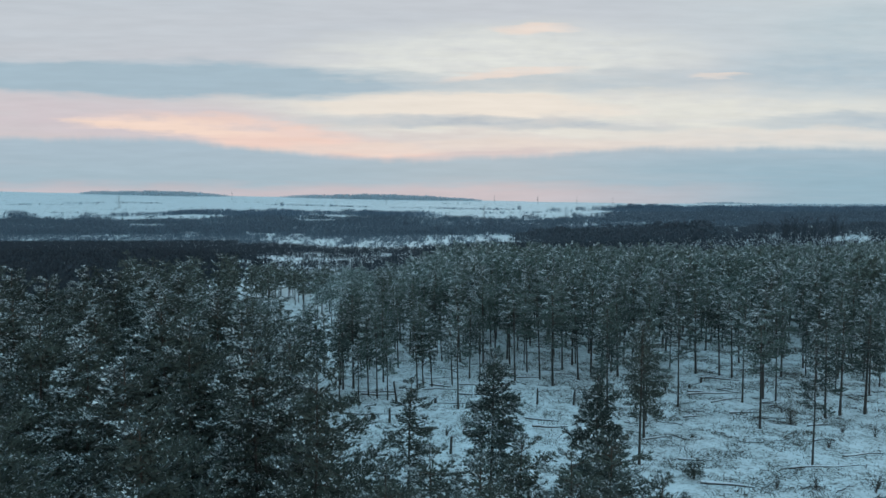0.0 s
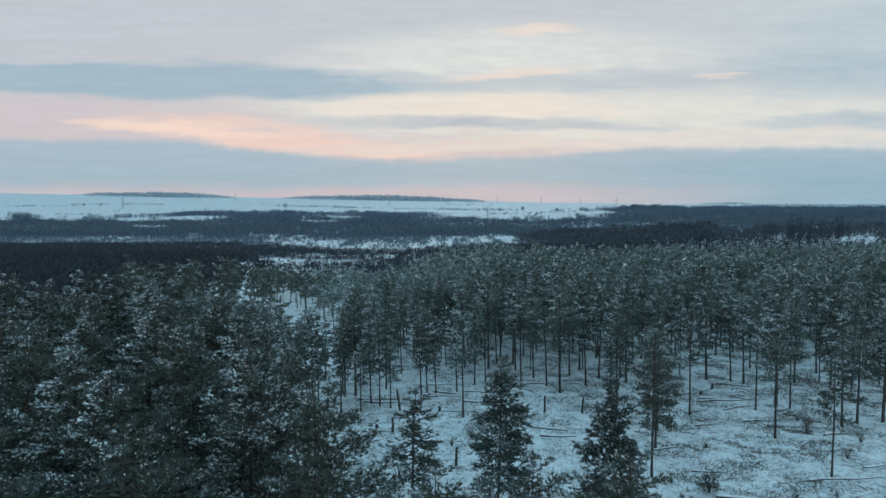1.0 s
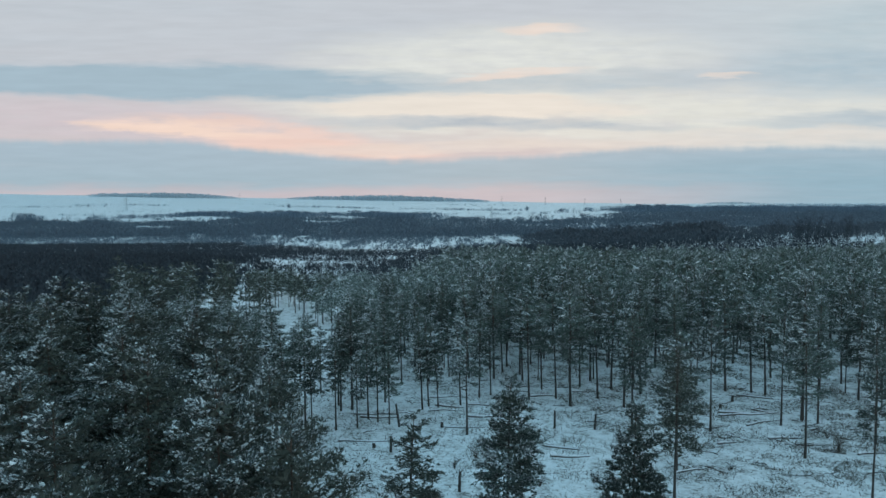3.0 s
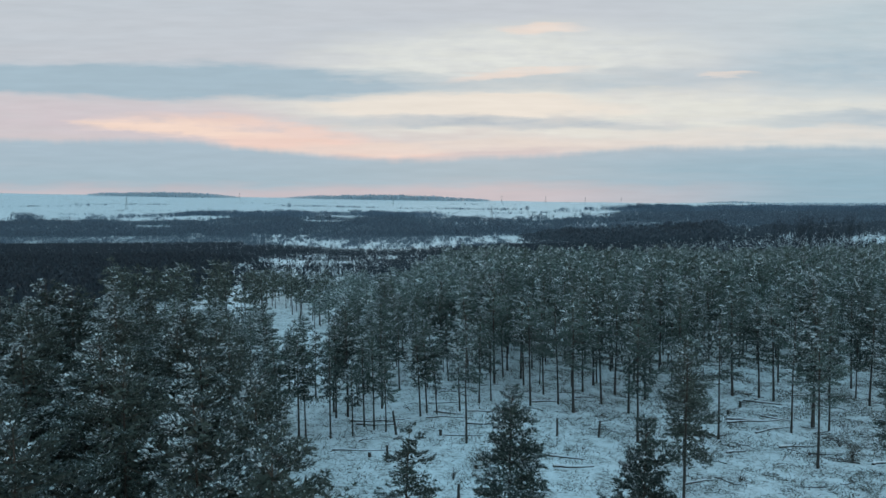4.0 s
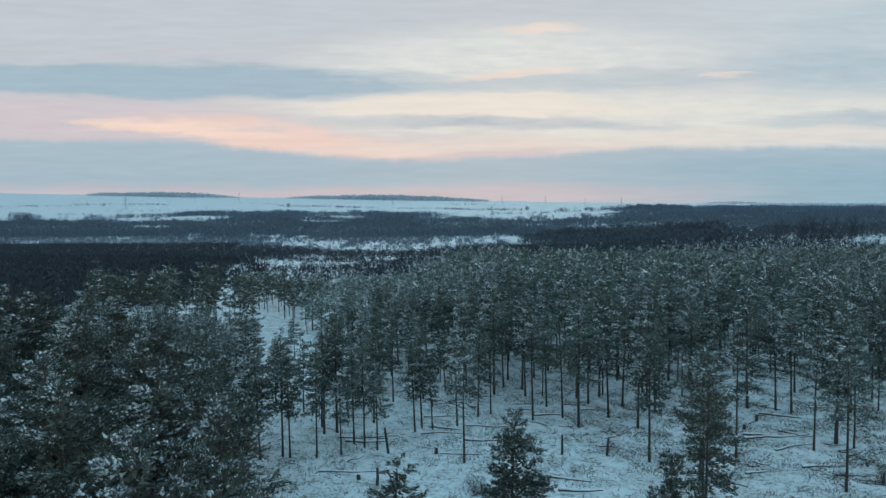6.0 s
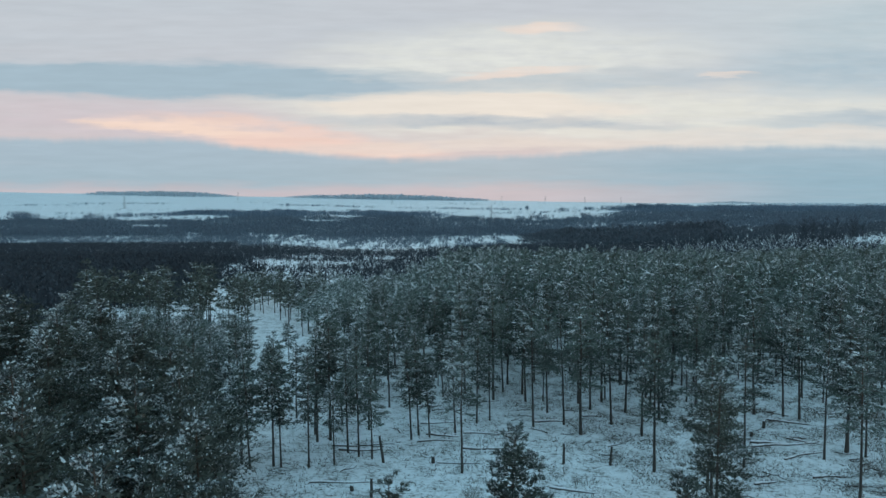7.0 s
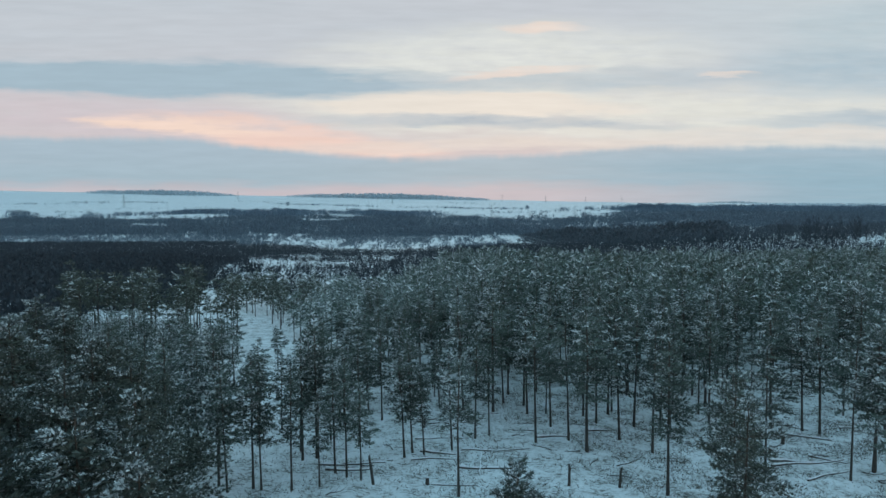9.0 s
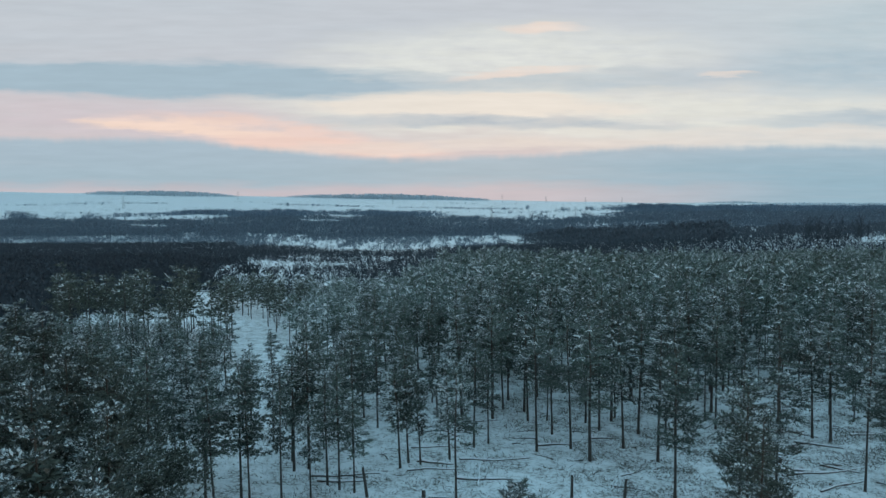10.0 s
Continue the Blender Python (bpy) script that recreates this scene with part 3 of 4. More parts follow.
def forest_mask(x, y):
    mid = glade_line(y)
    left = (x < mid) & (y > 96) & (y < np.where(x > -0.46 * y, 187, 116))
    front = np.where(x < -6, 99.0, np.where(x < 62, 119.0, 108.0))
    back = np.where(x < -8, 250.0, np.where(x < 0, 265.0, 278 + 0.52 * x))
    right = (x >= mid) & (y > front) & (y < back)
    lone = np.sin(x * 12.9 + y * 7.3) > 0.80
    return (left | right) & (~glade(x, y) | (lone & (y < 190)))


def left_clump(x, y):
    return (x < -38) & (y > 160) & (y < 187)


def stature(x, y):
    """The pines stand lower towards the glade and the far left."""
    low = 0.52 + 0.48 * smooth(-22, 14, x)
    if left_clump(x, y):
        low = 0.78
    elif x < -28 and y < 168:
        low = 0.55
    return float(1 + (low - 1) * smooth(98, 128, y))


def scatter(rng, x0, x1, y0, y1, step):
    gx, gy = np.meshgrid(np.arange(x0, x1, step), np.arange(y0, y1, step))
    p = np.stack([gx.ravel(), gy.ravel()], 1) + rng.uniform(-0.46, 0.46, (gx.size, 2)) * step
    return p


def in_sight(x, y, margin=12.0):
    return np.abs(x) < 0.69 * y + margin


rng = np.random.default_rng(7)
p = scatter(rng, -170, 300, 96, 440, 4.5)
p = p[forest_mask(p[:, 0], p[:, 1]) & in_sight(p[:, 0], p[:, 1])]
t = np.array(taken)
p = p[np.min(np.linalg.norm(p[:, None] - t[None], axis=2), axis=1) > 2.6]
x, y = p[:, 0], p[:, 1]
keep = np.interp(y, [100, 125, 145, 175, 210], [0.38, 0.52, 0.72, 0.82, 0.88])
clump = 0.5 + 0.5 * np.sin(x * 0.21 + 1.1) * np.sin(y * 0.16 + 0.4)
keep = keep * (0.62 + 0.60 * clump)
keep = np.where((x < -24) & (y > 104) & (y < 168), 0.72, keep)
keep = np.where((x > -32) & (x < -7) & (y < 128), 0.55, keep)
keep = np.where(left_clump(x, y), 1.0, keep)
keep = np.where((x > -11) & (x < 18) & (y > 112) & (y < 165), np.maximum(keep, 0.88), keep)
keep = np.where((x < 4) & (y > 150), 0.72, keep)
keep = np.where((x > 62) & (y > 150), np.maximum(keep, 0.68), keep)
p = p[rng.uniform(size=len(p)) < keep]
p = p[np.argsort(p[:, 1])]
NEAR_COUNT = 250
for x, y in p[:NEAR_COUNT]:
    h = rng.uniform(12.5, 18.2) if rng.uniform() < 0.8 else rng.uniform(8.5, 12.5)
    h *= stature(x, y)
    tall_pines.place(x, y, h, lean=-1.0 + rng.normal(0, 1.2), wide=rng.uniform(0.85, 1.25) * stature(x, y) ** -0.5)


def far_forest(points):
    rows = []
    mid_forms = [pine_arrays(500 + i, 16.5, 0.40 + 0.02 * i, 2.5, 24, 5, 0.55, 7, 0.52, (0.45, 1.5, 0.95, 1.8, 0.7, 1.3, 1.65, 0.2)[i], tiers=8, sides=4, corners=4, stub=0.30, core=80, core_size=0.8, flake=1.0, drawn=1.35) for i in range(8)]
    low_forms = [pine_arrays(600 + i, 16.5, 0.46, 2.6, 17, 4, 0.8, 5, 0.80, (0.45, 1.5, 0.95, 1.8, 0.7, 1.3, 1.65, 0.2)[i], tiers=7, sides=3, corners=4, stub=0.32, core=36, core_size=1.1, flake=1.15, drawn=1.55) for i in range(8)]
    vs, ts, ms, n = [], [], [], 0
    r = np.random.default_rng(11)
    for x, y in points:
        pick = (0, 2, 4, 7)[r.integers(4)] if x < -34 else (1, 3, 5, 6, 2)[r.integers(5)] if x < 26 else r.integers(8)
        arrays = (mid_forms if y < 160 else low_forms)[pick]
        k, a = np.clip(r.normal(0.97, 0.12), 0.6, 1.18) * stature(x, y), r.uniform(-0.9, 0.9)
        c, s = np.cos(a), np.sin(a)
        leaf = 4 if x < -34 or pick == 7 else 1
        base = np.array([x, y, float(ground(x, y))])
        for j, (v, t3, *index) in enumerate(arrays):
            if j == 1:
                continue
            w = np.column_stack([v[:, 0] * c - v[:, 1] * s, v[:, 0] * s + v[:, 1] * c, v[:, 2]]) * [k ** 0.45, k ** 0.45, k] + base
            vs.append(w), ts.append(t3 + n), ms.append(np.where(index[0] == 1, 3, leaf) if index else np.full(len(t3), (0, 0, 1, 2)[j]))
            n += len(v)
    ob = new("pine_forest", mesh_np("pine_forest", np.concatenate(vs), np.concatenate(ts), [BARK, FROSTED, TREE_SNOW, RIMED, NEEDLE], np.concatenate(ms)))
    tagged(ob, "dense pine forest with snow-dusted crowns on thin trunks", "forest", kind="stuff")


far_forest(p[NEAR_COUNT:])


# ---- bare woods and thickets in the distance ----
def bare_wood(name, label, points, heights, mat, twigs, width, spread=0.38, fine=1.0):
    """Leafless trees, each a fan of limbs rising from its foot."""
    r = np.random.default_rng(len(points))
    m = len(points)
    base = np.column_stack([points, ground(points[:, 0], points[:, 1]) - 0.3])
    idx = np.repeat(np.arange(m), twigs)
    h = heights[idx]
    # twigs fill a rounded crown; the first of each tree is its stem
    f = r.uniform(0.08, 0.80, len(idx))
    a = r.uniform(0, 6.283, len(idx))
    rad = spread * h * np.sqrt(r.uniform(0, 1, len(idx))) * np.sqrt(np.clip(1 - (f - 0.45) ** 2 / 0.22, 0.08, 1))
    out = np.column_stack([np.cos(a), np.sin(a), np.zeros(len(idx))])
    start = base[idx] + out * rad[:, None] + np.column_stack([np.zeros(len(idx)), np.zeros(len(idx)), f * h])
    d = unit(out * 0.45 + r.normal(0, 0.35, (len(idx), 3)) + [0, 0, 0.85])
    length = h * r.uniform(0.18, 0.42, len(idx)) * fine
    stem = np.arange(len(idx)) % twigs == 0
    start[stem], d[stem], length[stem] = base, unit(r.normal(0, 0.06, (m, 3)) + [0, 0, 1.0]), heights
    v, t3 = blades(r, start, d, length, width * r.uniform(0.6, 1.5, len(idx)) * h)
    ob = new(name, mesh_np(name, v, t3, [mat]))
    tagged(ob, label, "woodland", kind="stuff")


def far_points(seed, y0, y1, step, keep):
    r = np.random.default_rng(seed)
    q = scatter(r, -0.74 * y1, 0.74 * y1, y0, y1, step)
    q = q[(np.abs(q[:, 0]) < 0.72 * q[:, 1] + 20)]
    k = keep(q[:, 0], q[:, 1])
    return q[r.uniform(size=len(q)) < k], r


LATTICE = np.random.default_rng(77).uniform(0, 1, (256, 256))


def value_noise(x, y):
    xi, yi = np.floor(x).astype(int), np.floor(y).astype(int)
    fx, fy = smooth(0, 1, x - xi), smooth(0, 1, y - yi)
    a, b = LATTICE[xi % 256, yi % 256], LATTICE[(xi + 1) % 256, yi % 256]
    c, d = LATTICE[xi % 256, (yi + 1) % 256], LATTICE[(xi + 1) % 256, (yi + 1) % 256]
    return (a * (1 - fx) + b * fx) * (1 - fy) + (c * (1 - fx) + d * fx) * fy


def patch(x, y, sx, sy, ph):
    """Uneven field from 0 to 1 for clumps and gaps."""
    u, v = np.asarray(x) / sx + ph * 37, np.asarray(y) / sy + ph * 53
    return 0.6 * value_noise(u, v) + 0.4 * value_noise(u * 2.3 + 9, v * 2.3 + 4)


# rimed young growth between the stands
rc = np.random.default_rng(61)
q = scatter(rc, -95, -21, 104, 172, 2.7)
q = q[(q[:, 0] < glade_line(q[:, 1]) - 9) & in_sight(q[:, 0], q[:, 1]) & (rc.uniform(size=len(q)) < 0.8)]
bare_wood("young_growth", "rimed leafless saplings crowded below the pines", q, rc.uniform(3.0, 7.5, len(q)), RIMED_TWIG, 34, 0.014, 0.26)
# open scrub below the pines
q, r = far_points(21, 208, 470, 3.9, lambda x, y: np.where(forest_mask(x, y) | glade(x, y), 0, np.where((x < -0.42 * y) | (x > 4), 0.0, 0.10 + 1.1 * smooth(0.40, 0.62, patch(x, y, 30, 22, 1.1)))))
bare_wood("scrub", "leafless grey scrub standing in snow", q, r.uniform(2.0, 5.5, len(q)), THICKET, 22, 0.10, 0.5, 0.8)
q, r = far_points(29, 140, 470, 3.9, lambda x, y: np.where(forest_mask(x, y) | glade(x, y) | ((y < 206) & (x > -0.45 * y)), 0.0, np.where((x < (-0.42 + 0.20 * patch(x, y, 26, 18, 5.1)) * y) | (x > 4), 1.0, 0.0)))
bare_wood("dense_scrub", "dense dark leafless scrub behind the pines", q, r.uniform(3.5, 6.0, len(q)), THICKET, 26, 0.17, 0.65, 0.8)
# dark thicket belt
q, r = far_points(22, 470, 800, 6.5, lambda x, y: np.where(((x / y > 0.515) & (x / y < 0.54) & (y > 755)) | ((x / y > 0.61) & (x / y < 0.68) & (y > 700)), 0.15, np.where((x / y > -0.21) & (x / y < -0.06) & (y > 478) & (y < 545), 0.04 + 0.9 * smooth(0.52, 0.62, patch(x, y, 18, 60, 2.2)), np.where((x / y > -0.29) & (x / y < 0.09) & (y > 660 + 60 * np.sin(x / 37)), 0.0, np.where((y > 560) | (x < -60), 0.97, 0.97 * smooth(450, 510, y))))))
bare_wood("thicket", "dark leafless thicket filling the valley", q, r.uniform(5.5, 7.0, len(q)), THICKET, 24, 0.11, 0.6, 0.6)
# snowy strips with shrubs
def strip_keep(x, y):
    """Shrubs crowd everywhere but on a few ragged strips of open snow."""
    a = x / y
    rough = patch(x, y, 26, 160, 0.4)
    open_snow = np.zeros(len(x))
    for a0, a1, y0, y1 in ((-0.38, -0.29, 840, 1120), (-0.30, -0.13, 780, 1090), (-0.03, 0.10, 780, 1040), (-0.50, -0.42, 820, 1000), (-0.63, -0.57, 800, 960), (-0.68, -0.63, 900, 1100)):
        inside = smooth(0, 0.025, a - a0) * smooth(0, 0.025, a1 - a) * smooth(0, 25, y - y0) * smooth(0, 25, y1 - y)
        open_snow = np.maximum(open_snow, inside * (1 - smooth(0.40, 0.56, rough)))
    track = np.interp(a, [-0.29, -0.20, -0.12, 0.0, 0.03], [800, 850, 895, 850, 835])
    line = (y < track + 25) & (a > -0.29) & (a < 0.03)
    open_snow = np.maximum(open_snow, np.where(line, 1 - smooth(0.42, 0.6, rough), 0))
    return np.where(x > 90, 0.0, 1.0 - 0.82 * open_snow)


q, r = far_points(23, 700, 1120, 6.2, lambda x, y: np.where((y < 795) & ((x / y < -0.29) | (x / y > 0.09)), 0.0, strip_keep(x, y)))
bare_wood("field_shrubs", "leafless shrubs scattered over snowy strips", q, r.uniform(2.5, 6, len(q)) * (0.7 + 0.7 * patch(q[:, 0], q[:, 1], 40, 25, 0.9)), FAR_WOOD_HAZED, 18, 0.16, 0.6, 0.7)
def right_keep(x, y):
    """Dark wood beyond the pines, with an opening of bare snow and one that stands in for mist."""
    a = x / y
    k = np.where(x > 90 + 0.1 * (1300 - y) * np.sin(y / 70), 1.0, 0.0)
    # the second gap imitates a pale wisp of mist
    for a0, a1, y0, y1 in ((0.515, 0.54, 790, 830), (0.455, 0.475, 900, 960)):
        k = np.where((a > a0) & (a < a1) & (y > y0) & (y < y1), 0.12, k)
    return k


# dark wood to the right of the strips
q, r = far_points(28, 790, 1010, 8.0, right_keep)
bare_wood("dark_woodland", "dark leafless woodland in the valley", q, np.where(q[:, 0] > 0.43 * q[:, 1], 9.0, 14.0) * r.uniform(0.8, 1.15, len(q)) * (0.25 + 1.3 * patch(q[:, 0], q[:, 1], 50, 40, 1.9)) * smooth(60, 190, q[:, 0]), MID_WOOD_HAZED, 26, 0.14, 0.55, 0.6)


def valley_keep(x, y):
    a = x / y
    k = 0.90 + 0.10 * smooth(0.25, 0.5, patch(x, y, 120, 60, 2.0))
    meadow = (a > -0.38) & (a < -0.13) & (y < 1110)
    k = np.where(meadow, 1 - strip_keep(x, y) < 0.3, k)
    field = ((a > -0.42) & (a < -0.33) & (y > 1560) & (y < 1790)) | ((a > -0.20) & (a < -0.13) & (y > 1500) & (y < 1640) & (a > -0.2)) | ((a > -0.45) & (a < -0.40) & (y > 1300) & (y < 1400))
    k = np.where(field, 0.12, k)
    k = np.where((a < -0.42) & (y > 1560 + 50 * np.sin(a * 60)), 0.03, k)
    return np.where((a > 0.065) & (a < 0.27) & (y > 1560), 0.25 * smooth(0.4, 0.6, patch(x, y, 80, 30, 1.0)), k)


def hill_keep(x, y):
    a = x / y
    crest = (a > -0.43) & (a < 0.03) & (y > 1760 + 120 * np.sin(a * 31)) & (y < 2050)
    right = a > 0.27 + 0.012 * np.sin(y / 40)
    return np.where(crest | right, 0.98, np.where(a > 0.03, 0.06 + 0.5 * smooth(0.62, 0.75, patch(x, y, 150, 40, 0.9)), 0.0))


# wood across the valley
q, r = far_points(24, 1010, 1720, 9.0, valley_keep)
bare_wood("valley_woodland", "leafless woodland across the valley, blue-grey with painted haze", q, r.uniform(6, 12, len(q)) * (0.35 + 1.2 * patch(q[:, 0], q[:, 1], 60, 45, 2.4)), FAR_WOOD_HAZED, 22, 0.17, 0.6, 0.6)
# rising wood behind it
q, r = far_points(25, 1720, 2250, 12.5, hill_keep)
bare_wood("hill_woodland", "mixed woodland on the far slope, blue haze in its colour", q, r.uniform(8, 15, len(q)) * (0.3 + 1.35 * patch(q[:, 0], q[:, 1], 80, 60, 3.3)) * (0.15 + 0.85 * np.maximum(smooth(-0.45, -0.36, q[:, 0] / q[:, 1]) * (1 - smooth(-0.05, 0.05, q[:, 0] / q[:, 1])), smooth(0.20, 0.34, q[:, 0] / q[:, 1]))), FAR_CONIFER_HAZED, 22, 0.19, 0.6, 0.6)
# wooded rise at the far side of the valley
q, r = far_points(27, 2250, 2900, 22.0, lambda x, y: np.where(x / y > 0.50 + 0.03 * np.sin(y / 90), 0.97, 0.0))
bare_wood("ridge_woodland", "woodland on a distant rise, pale with painted haze", q, r.uniform(14, 20, len(q)), HAZE_WOOD, 9, 0.16, 0.7)
def skyline_height(a):
    """The far woods thin out towards their ends."""
    w = np.zeros(len(a))
    for a0, a1, top in ((-0.53, -0.295, 1.35), (-0.228, 0.086, 1.7), (0.40, 0.51, 0.8)):
        w = np.maximum(w, top * np.sqrt(np.clip(np.sin(np.pi * np.clip((a - a0) / (a1 - a0), 0, 1)), 0.04, 1)) * ((a > a0) & (a < a1)))
    return w * (0.7 + 0.5 * patch(a * 400, a * 0, 9, 9, 1.3)) + 0.05


# woods along the skyline
q, r = far_points(26, 3500, 3800, 17.0, lambda x, y: np.where(((x > -0.525 * y) & (x < -0.30 * y) & (y > 3560)) | ((x > -0.225 * y) & (x < 0.08 * y) & (y > 3600)), 0.97, np.where((x > 0.41 * y) & (x < 0.5 * y) & (y > 3700), 0.8, 0.0)))
bare_wood("skyline_woodland", "narrow woods along the snowy skyline, haze painted into their colour", q, r.uniform(13, 19, len(q)) * skyline_height(q[:, 0] / q[:, 1]), HAZE_WOOD, 12, 0.2, 0.6)


def row_points(a0, y0, a1, y1, step, seed, jitter):
    """Points along a hedgerow between two bearings and distances."""
    r = np.random.default_rng(seed)
    p0, p1 = np.array([a0 * y0, y0]), np.array([a1 * y1, y1])
    n = max(2, int(np.linalg.norm(p1 - p0) / step))
    return p0 + (p1 - p0) * r.uniform(0, 1, (n, 1)) + r.normal(0, jitter, (n, 2))


hedges = [(-0.66, 2600, -0.49, 2700, 9), (-0.55, 2780, -0.40, 2820, 5), (-0.245, 2750, -0.16, 2700, 4), (-0.15, 2600, -0.09, 2560, 3), (0.00, 2450, 0.13, 2300, 4), (-0.62, 1900, -0.50, 2000, 9), (0.08, 2000, 0.25, 1950, 5), (-0.31, 3000, -0.24, 2950, 12), (-0.21, 2700, -0.12, 2600, 9), (-0.06, 2500, 0.13, 2250, 7), (0.02, 3000, 0.12, 2900, 12), (0.42, 2700, 0.52, 2600, 9), (-0.5, 2250, -0.2, 2300, 16)]
q = np.concatenate([row_points(a0, y0, a1, y1, st, 40 + i, 7.0) for i, (a0, y0, a1, y1, st) in enumerate(hedges)])
bare_wood("hedgerow", "thin dark hedgerows across the snowy fields", q, np.random.default_rng(3).uniform(4, 10, len(q)), FAR_CONIFER_HAZED, 9, 0.15, 0.7)
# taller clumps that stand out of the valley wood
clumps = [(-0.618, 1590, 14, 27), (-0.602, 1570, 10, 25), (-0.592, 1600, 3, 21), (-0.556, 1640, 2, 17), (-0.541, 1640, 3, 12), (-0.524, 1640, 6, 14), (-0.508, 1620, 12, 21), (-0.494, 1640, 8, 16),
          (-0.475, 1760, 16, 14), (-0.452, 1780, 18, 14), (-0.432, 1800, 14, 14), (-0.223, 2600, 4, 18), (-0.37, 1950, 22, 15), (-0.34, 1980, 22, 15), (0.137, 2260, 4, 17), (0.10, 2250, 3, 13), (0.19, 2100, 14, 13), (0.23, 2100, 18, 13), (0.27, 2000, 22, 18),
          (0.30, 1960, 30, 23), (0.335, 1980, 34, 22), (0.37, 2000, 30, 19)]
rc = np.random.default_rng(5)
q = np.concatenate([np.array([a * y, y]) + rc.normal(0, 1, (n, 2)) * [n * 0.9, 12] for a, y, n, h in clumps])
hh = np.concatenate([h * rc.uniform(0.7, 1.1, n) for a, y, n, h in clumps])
bare_wood("tree_clump", "tall leafless trees in clumps on the far fields", q, hh, FAR_CONIFER_HAZED, 90, 0.030, 0.40, 0.6)
# tall slim trees over the thicket
rc = np.random.default_rng(6)
q = np.column_stack([rc.uniform(0.50, 0.64, 46), rc.uniform(680, 800, 46)])
q[:, 0] *= q[:, 1]
bare_wood("poplar_row", "tall slim leafless trees above the thicket", q, rc.uniform(18, 33, 46), THICKET, 44, 0.011, 0.07)


# ---- things of the clearing ----
def part(name, arrays, mat, parent, label="", smooth_faces=False):
    ob = new(name, mesh_np(name, arrays[0], arrays[1], [mat], smooth_faces=smooth_faces))
    ob.parent = parent
    if label:
        ob["label"] = label
    return ob


def fallen_log(i, x, y, length, heading):
    """A thin felled trunk with a line of snow along its top and a few broken stubs."""
    r = np.random.default_rng(900 + i)
    root = tagged(new("fallen_log"), "thin fallen tree trunk lying in the snow, snow along its top", "log", "fallen trunks in the clearing")
    root.matrix_basis = pose(x, y, 0, 0, 0, heading)
    n = 7
    s = np.linspace(-length / 2, length / 2, n)
    a = radians(heading)
    gz = ground(x + s * np.cos(a), y + s * np.sin(a))
    rad = np.linspace(0.14, 0.07, n) * r.uniform(0.7, 1.15)
    bow = r.normal(0, 0.06, n)
    spine = np.column_stack([s, bow, gz + rad * 0.7])
    caps = [(np.vstack([spine[0], tube(spine, rad, 7)[0][:7]]), np.array([(0, 1 + (j + 1) % 7, 1 + j) for j in range(7)]))]
    part("trunk", join([tube(spine, rad, 7)] + caps), BARK, root, smooth_faces=False)
    top = spine + [0, 0, 0.0]
    top[:, 2] += rad * 0.95
    width = rad * r.uniform(0.75, 1.05, n)
    part("snow", tube(top, width, 6), SNOW, root, "snow lying along the log")
    for k in range(int(r.integers(1, 4))):
        j = r.uniform(-0.4, 0.45) * length
        p0 = np.array([j, 0, np.interp(j, s, spine[:, 2])])
        p1 = p0 + np.array([r.normal(0.2, 0.2), r.normal(0, 0.35), r.uniform(0.3, 0.9)])
        part("stub", tube([p0, (p0 + p1) / 2, p1], [0.035, 0.025, 0.012], 4), BARK, root)


LOGS = [(3.0, 98.3, 5.0, -8), (15.0, 91.8, 4.7, -19), (-9.7, 92.3, 6.8, 9), (1.3, 105.2, 6.5, 11), (-8.1, 73.8, 4.0, 6), (-8.7, 101.4, 5.3, 8), (15.6, 88.7, 5.0, 9), (46.4, 107.2, 10.6, 14),
        (37.6, 95.0, 2.9, 14), (45.5, 96.7, 3.6, 13), (29.0, 85.2, 4.1, 12), (30.4, 78.4, 2.4, -1), (32.0, 71.3, 5.8, -3), (46.3, 77.0, 9.6, 9), (54.8, 92.2, 4.0, 11), (53.8, 81.1, 6.4, 13)]
MORE_LOGS = [(60.9, 120.3, 5.9, 10), (71.4, 117.7, 3.6, 6), (8.4, 108.8, 8.5, 4), (6.8, 103.0, 6.2, 1), (6.2, 104.2, 6.2, -94), (0.7, 112.0, 4.8, 9), (-8.6, 103.1, 7.6, 9), (1.3, 107.0, 4.3, 4), (16.4, 113.7, 4.3, 9),
             (44.9, 107.6, 6.1, 4), (49.6, 108.5, 4.2, -35), (51.5, 116.2, 5.6, -26), (23.0, 116.3, 2.9, 12), (56.7, 152.7, 3.4, 6), (47.0, 103.8, 7.9, 26)]
for i, row in enumerate(LOGS + MORE_LOGS):
    fallen_log(i, *row)


def fallen_branch(i, x, y, length, heading):
    """A thin bare branch half sunk in the snow."""
    r = np.random.default_rng(1200 + i)
    root = tagged(new("fallen_branch"), "thin dead branch lying on the snow", "branch", "fallen branches in the clearing")
    root.matrix_basis = pose(x, y, float(ground(x, y)), 0, 0, heading)
    pts = np.column_stack([np.linspace(0, length, 5), np.cumsum(r.normal(0, 0.10, 5)), 0.05 + np.abs(r.normal(0, 0.10, 5)) + np.linspace(0, 0.25, 5)])
    part("stem", tube(pts, np.linspace(0.07, 0.02, 5), 5), BARK, root)
    for k in range(3):
        j = pts[1 + k]
        tip = j + [r.uniform(0.3, 0.8), r.normal(0, 0.5), r.uniform(0.05, 0.5)]
        part("twig", tube([j, (j + tip) / 2 + [0, 0, 0.06], tip], [0.03, 0.02, 0.008], 3), BARK, root)


rb = np.random.default_rng(88)
spots = np.column_stack([rb.uniform(-12, 72, 400), rb.uniform(66, 122, 400)])
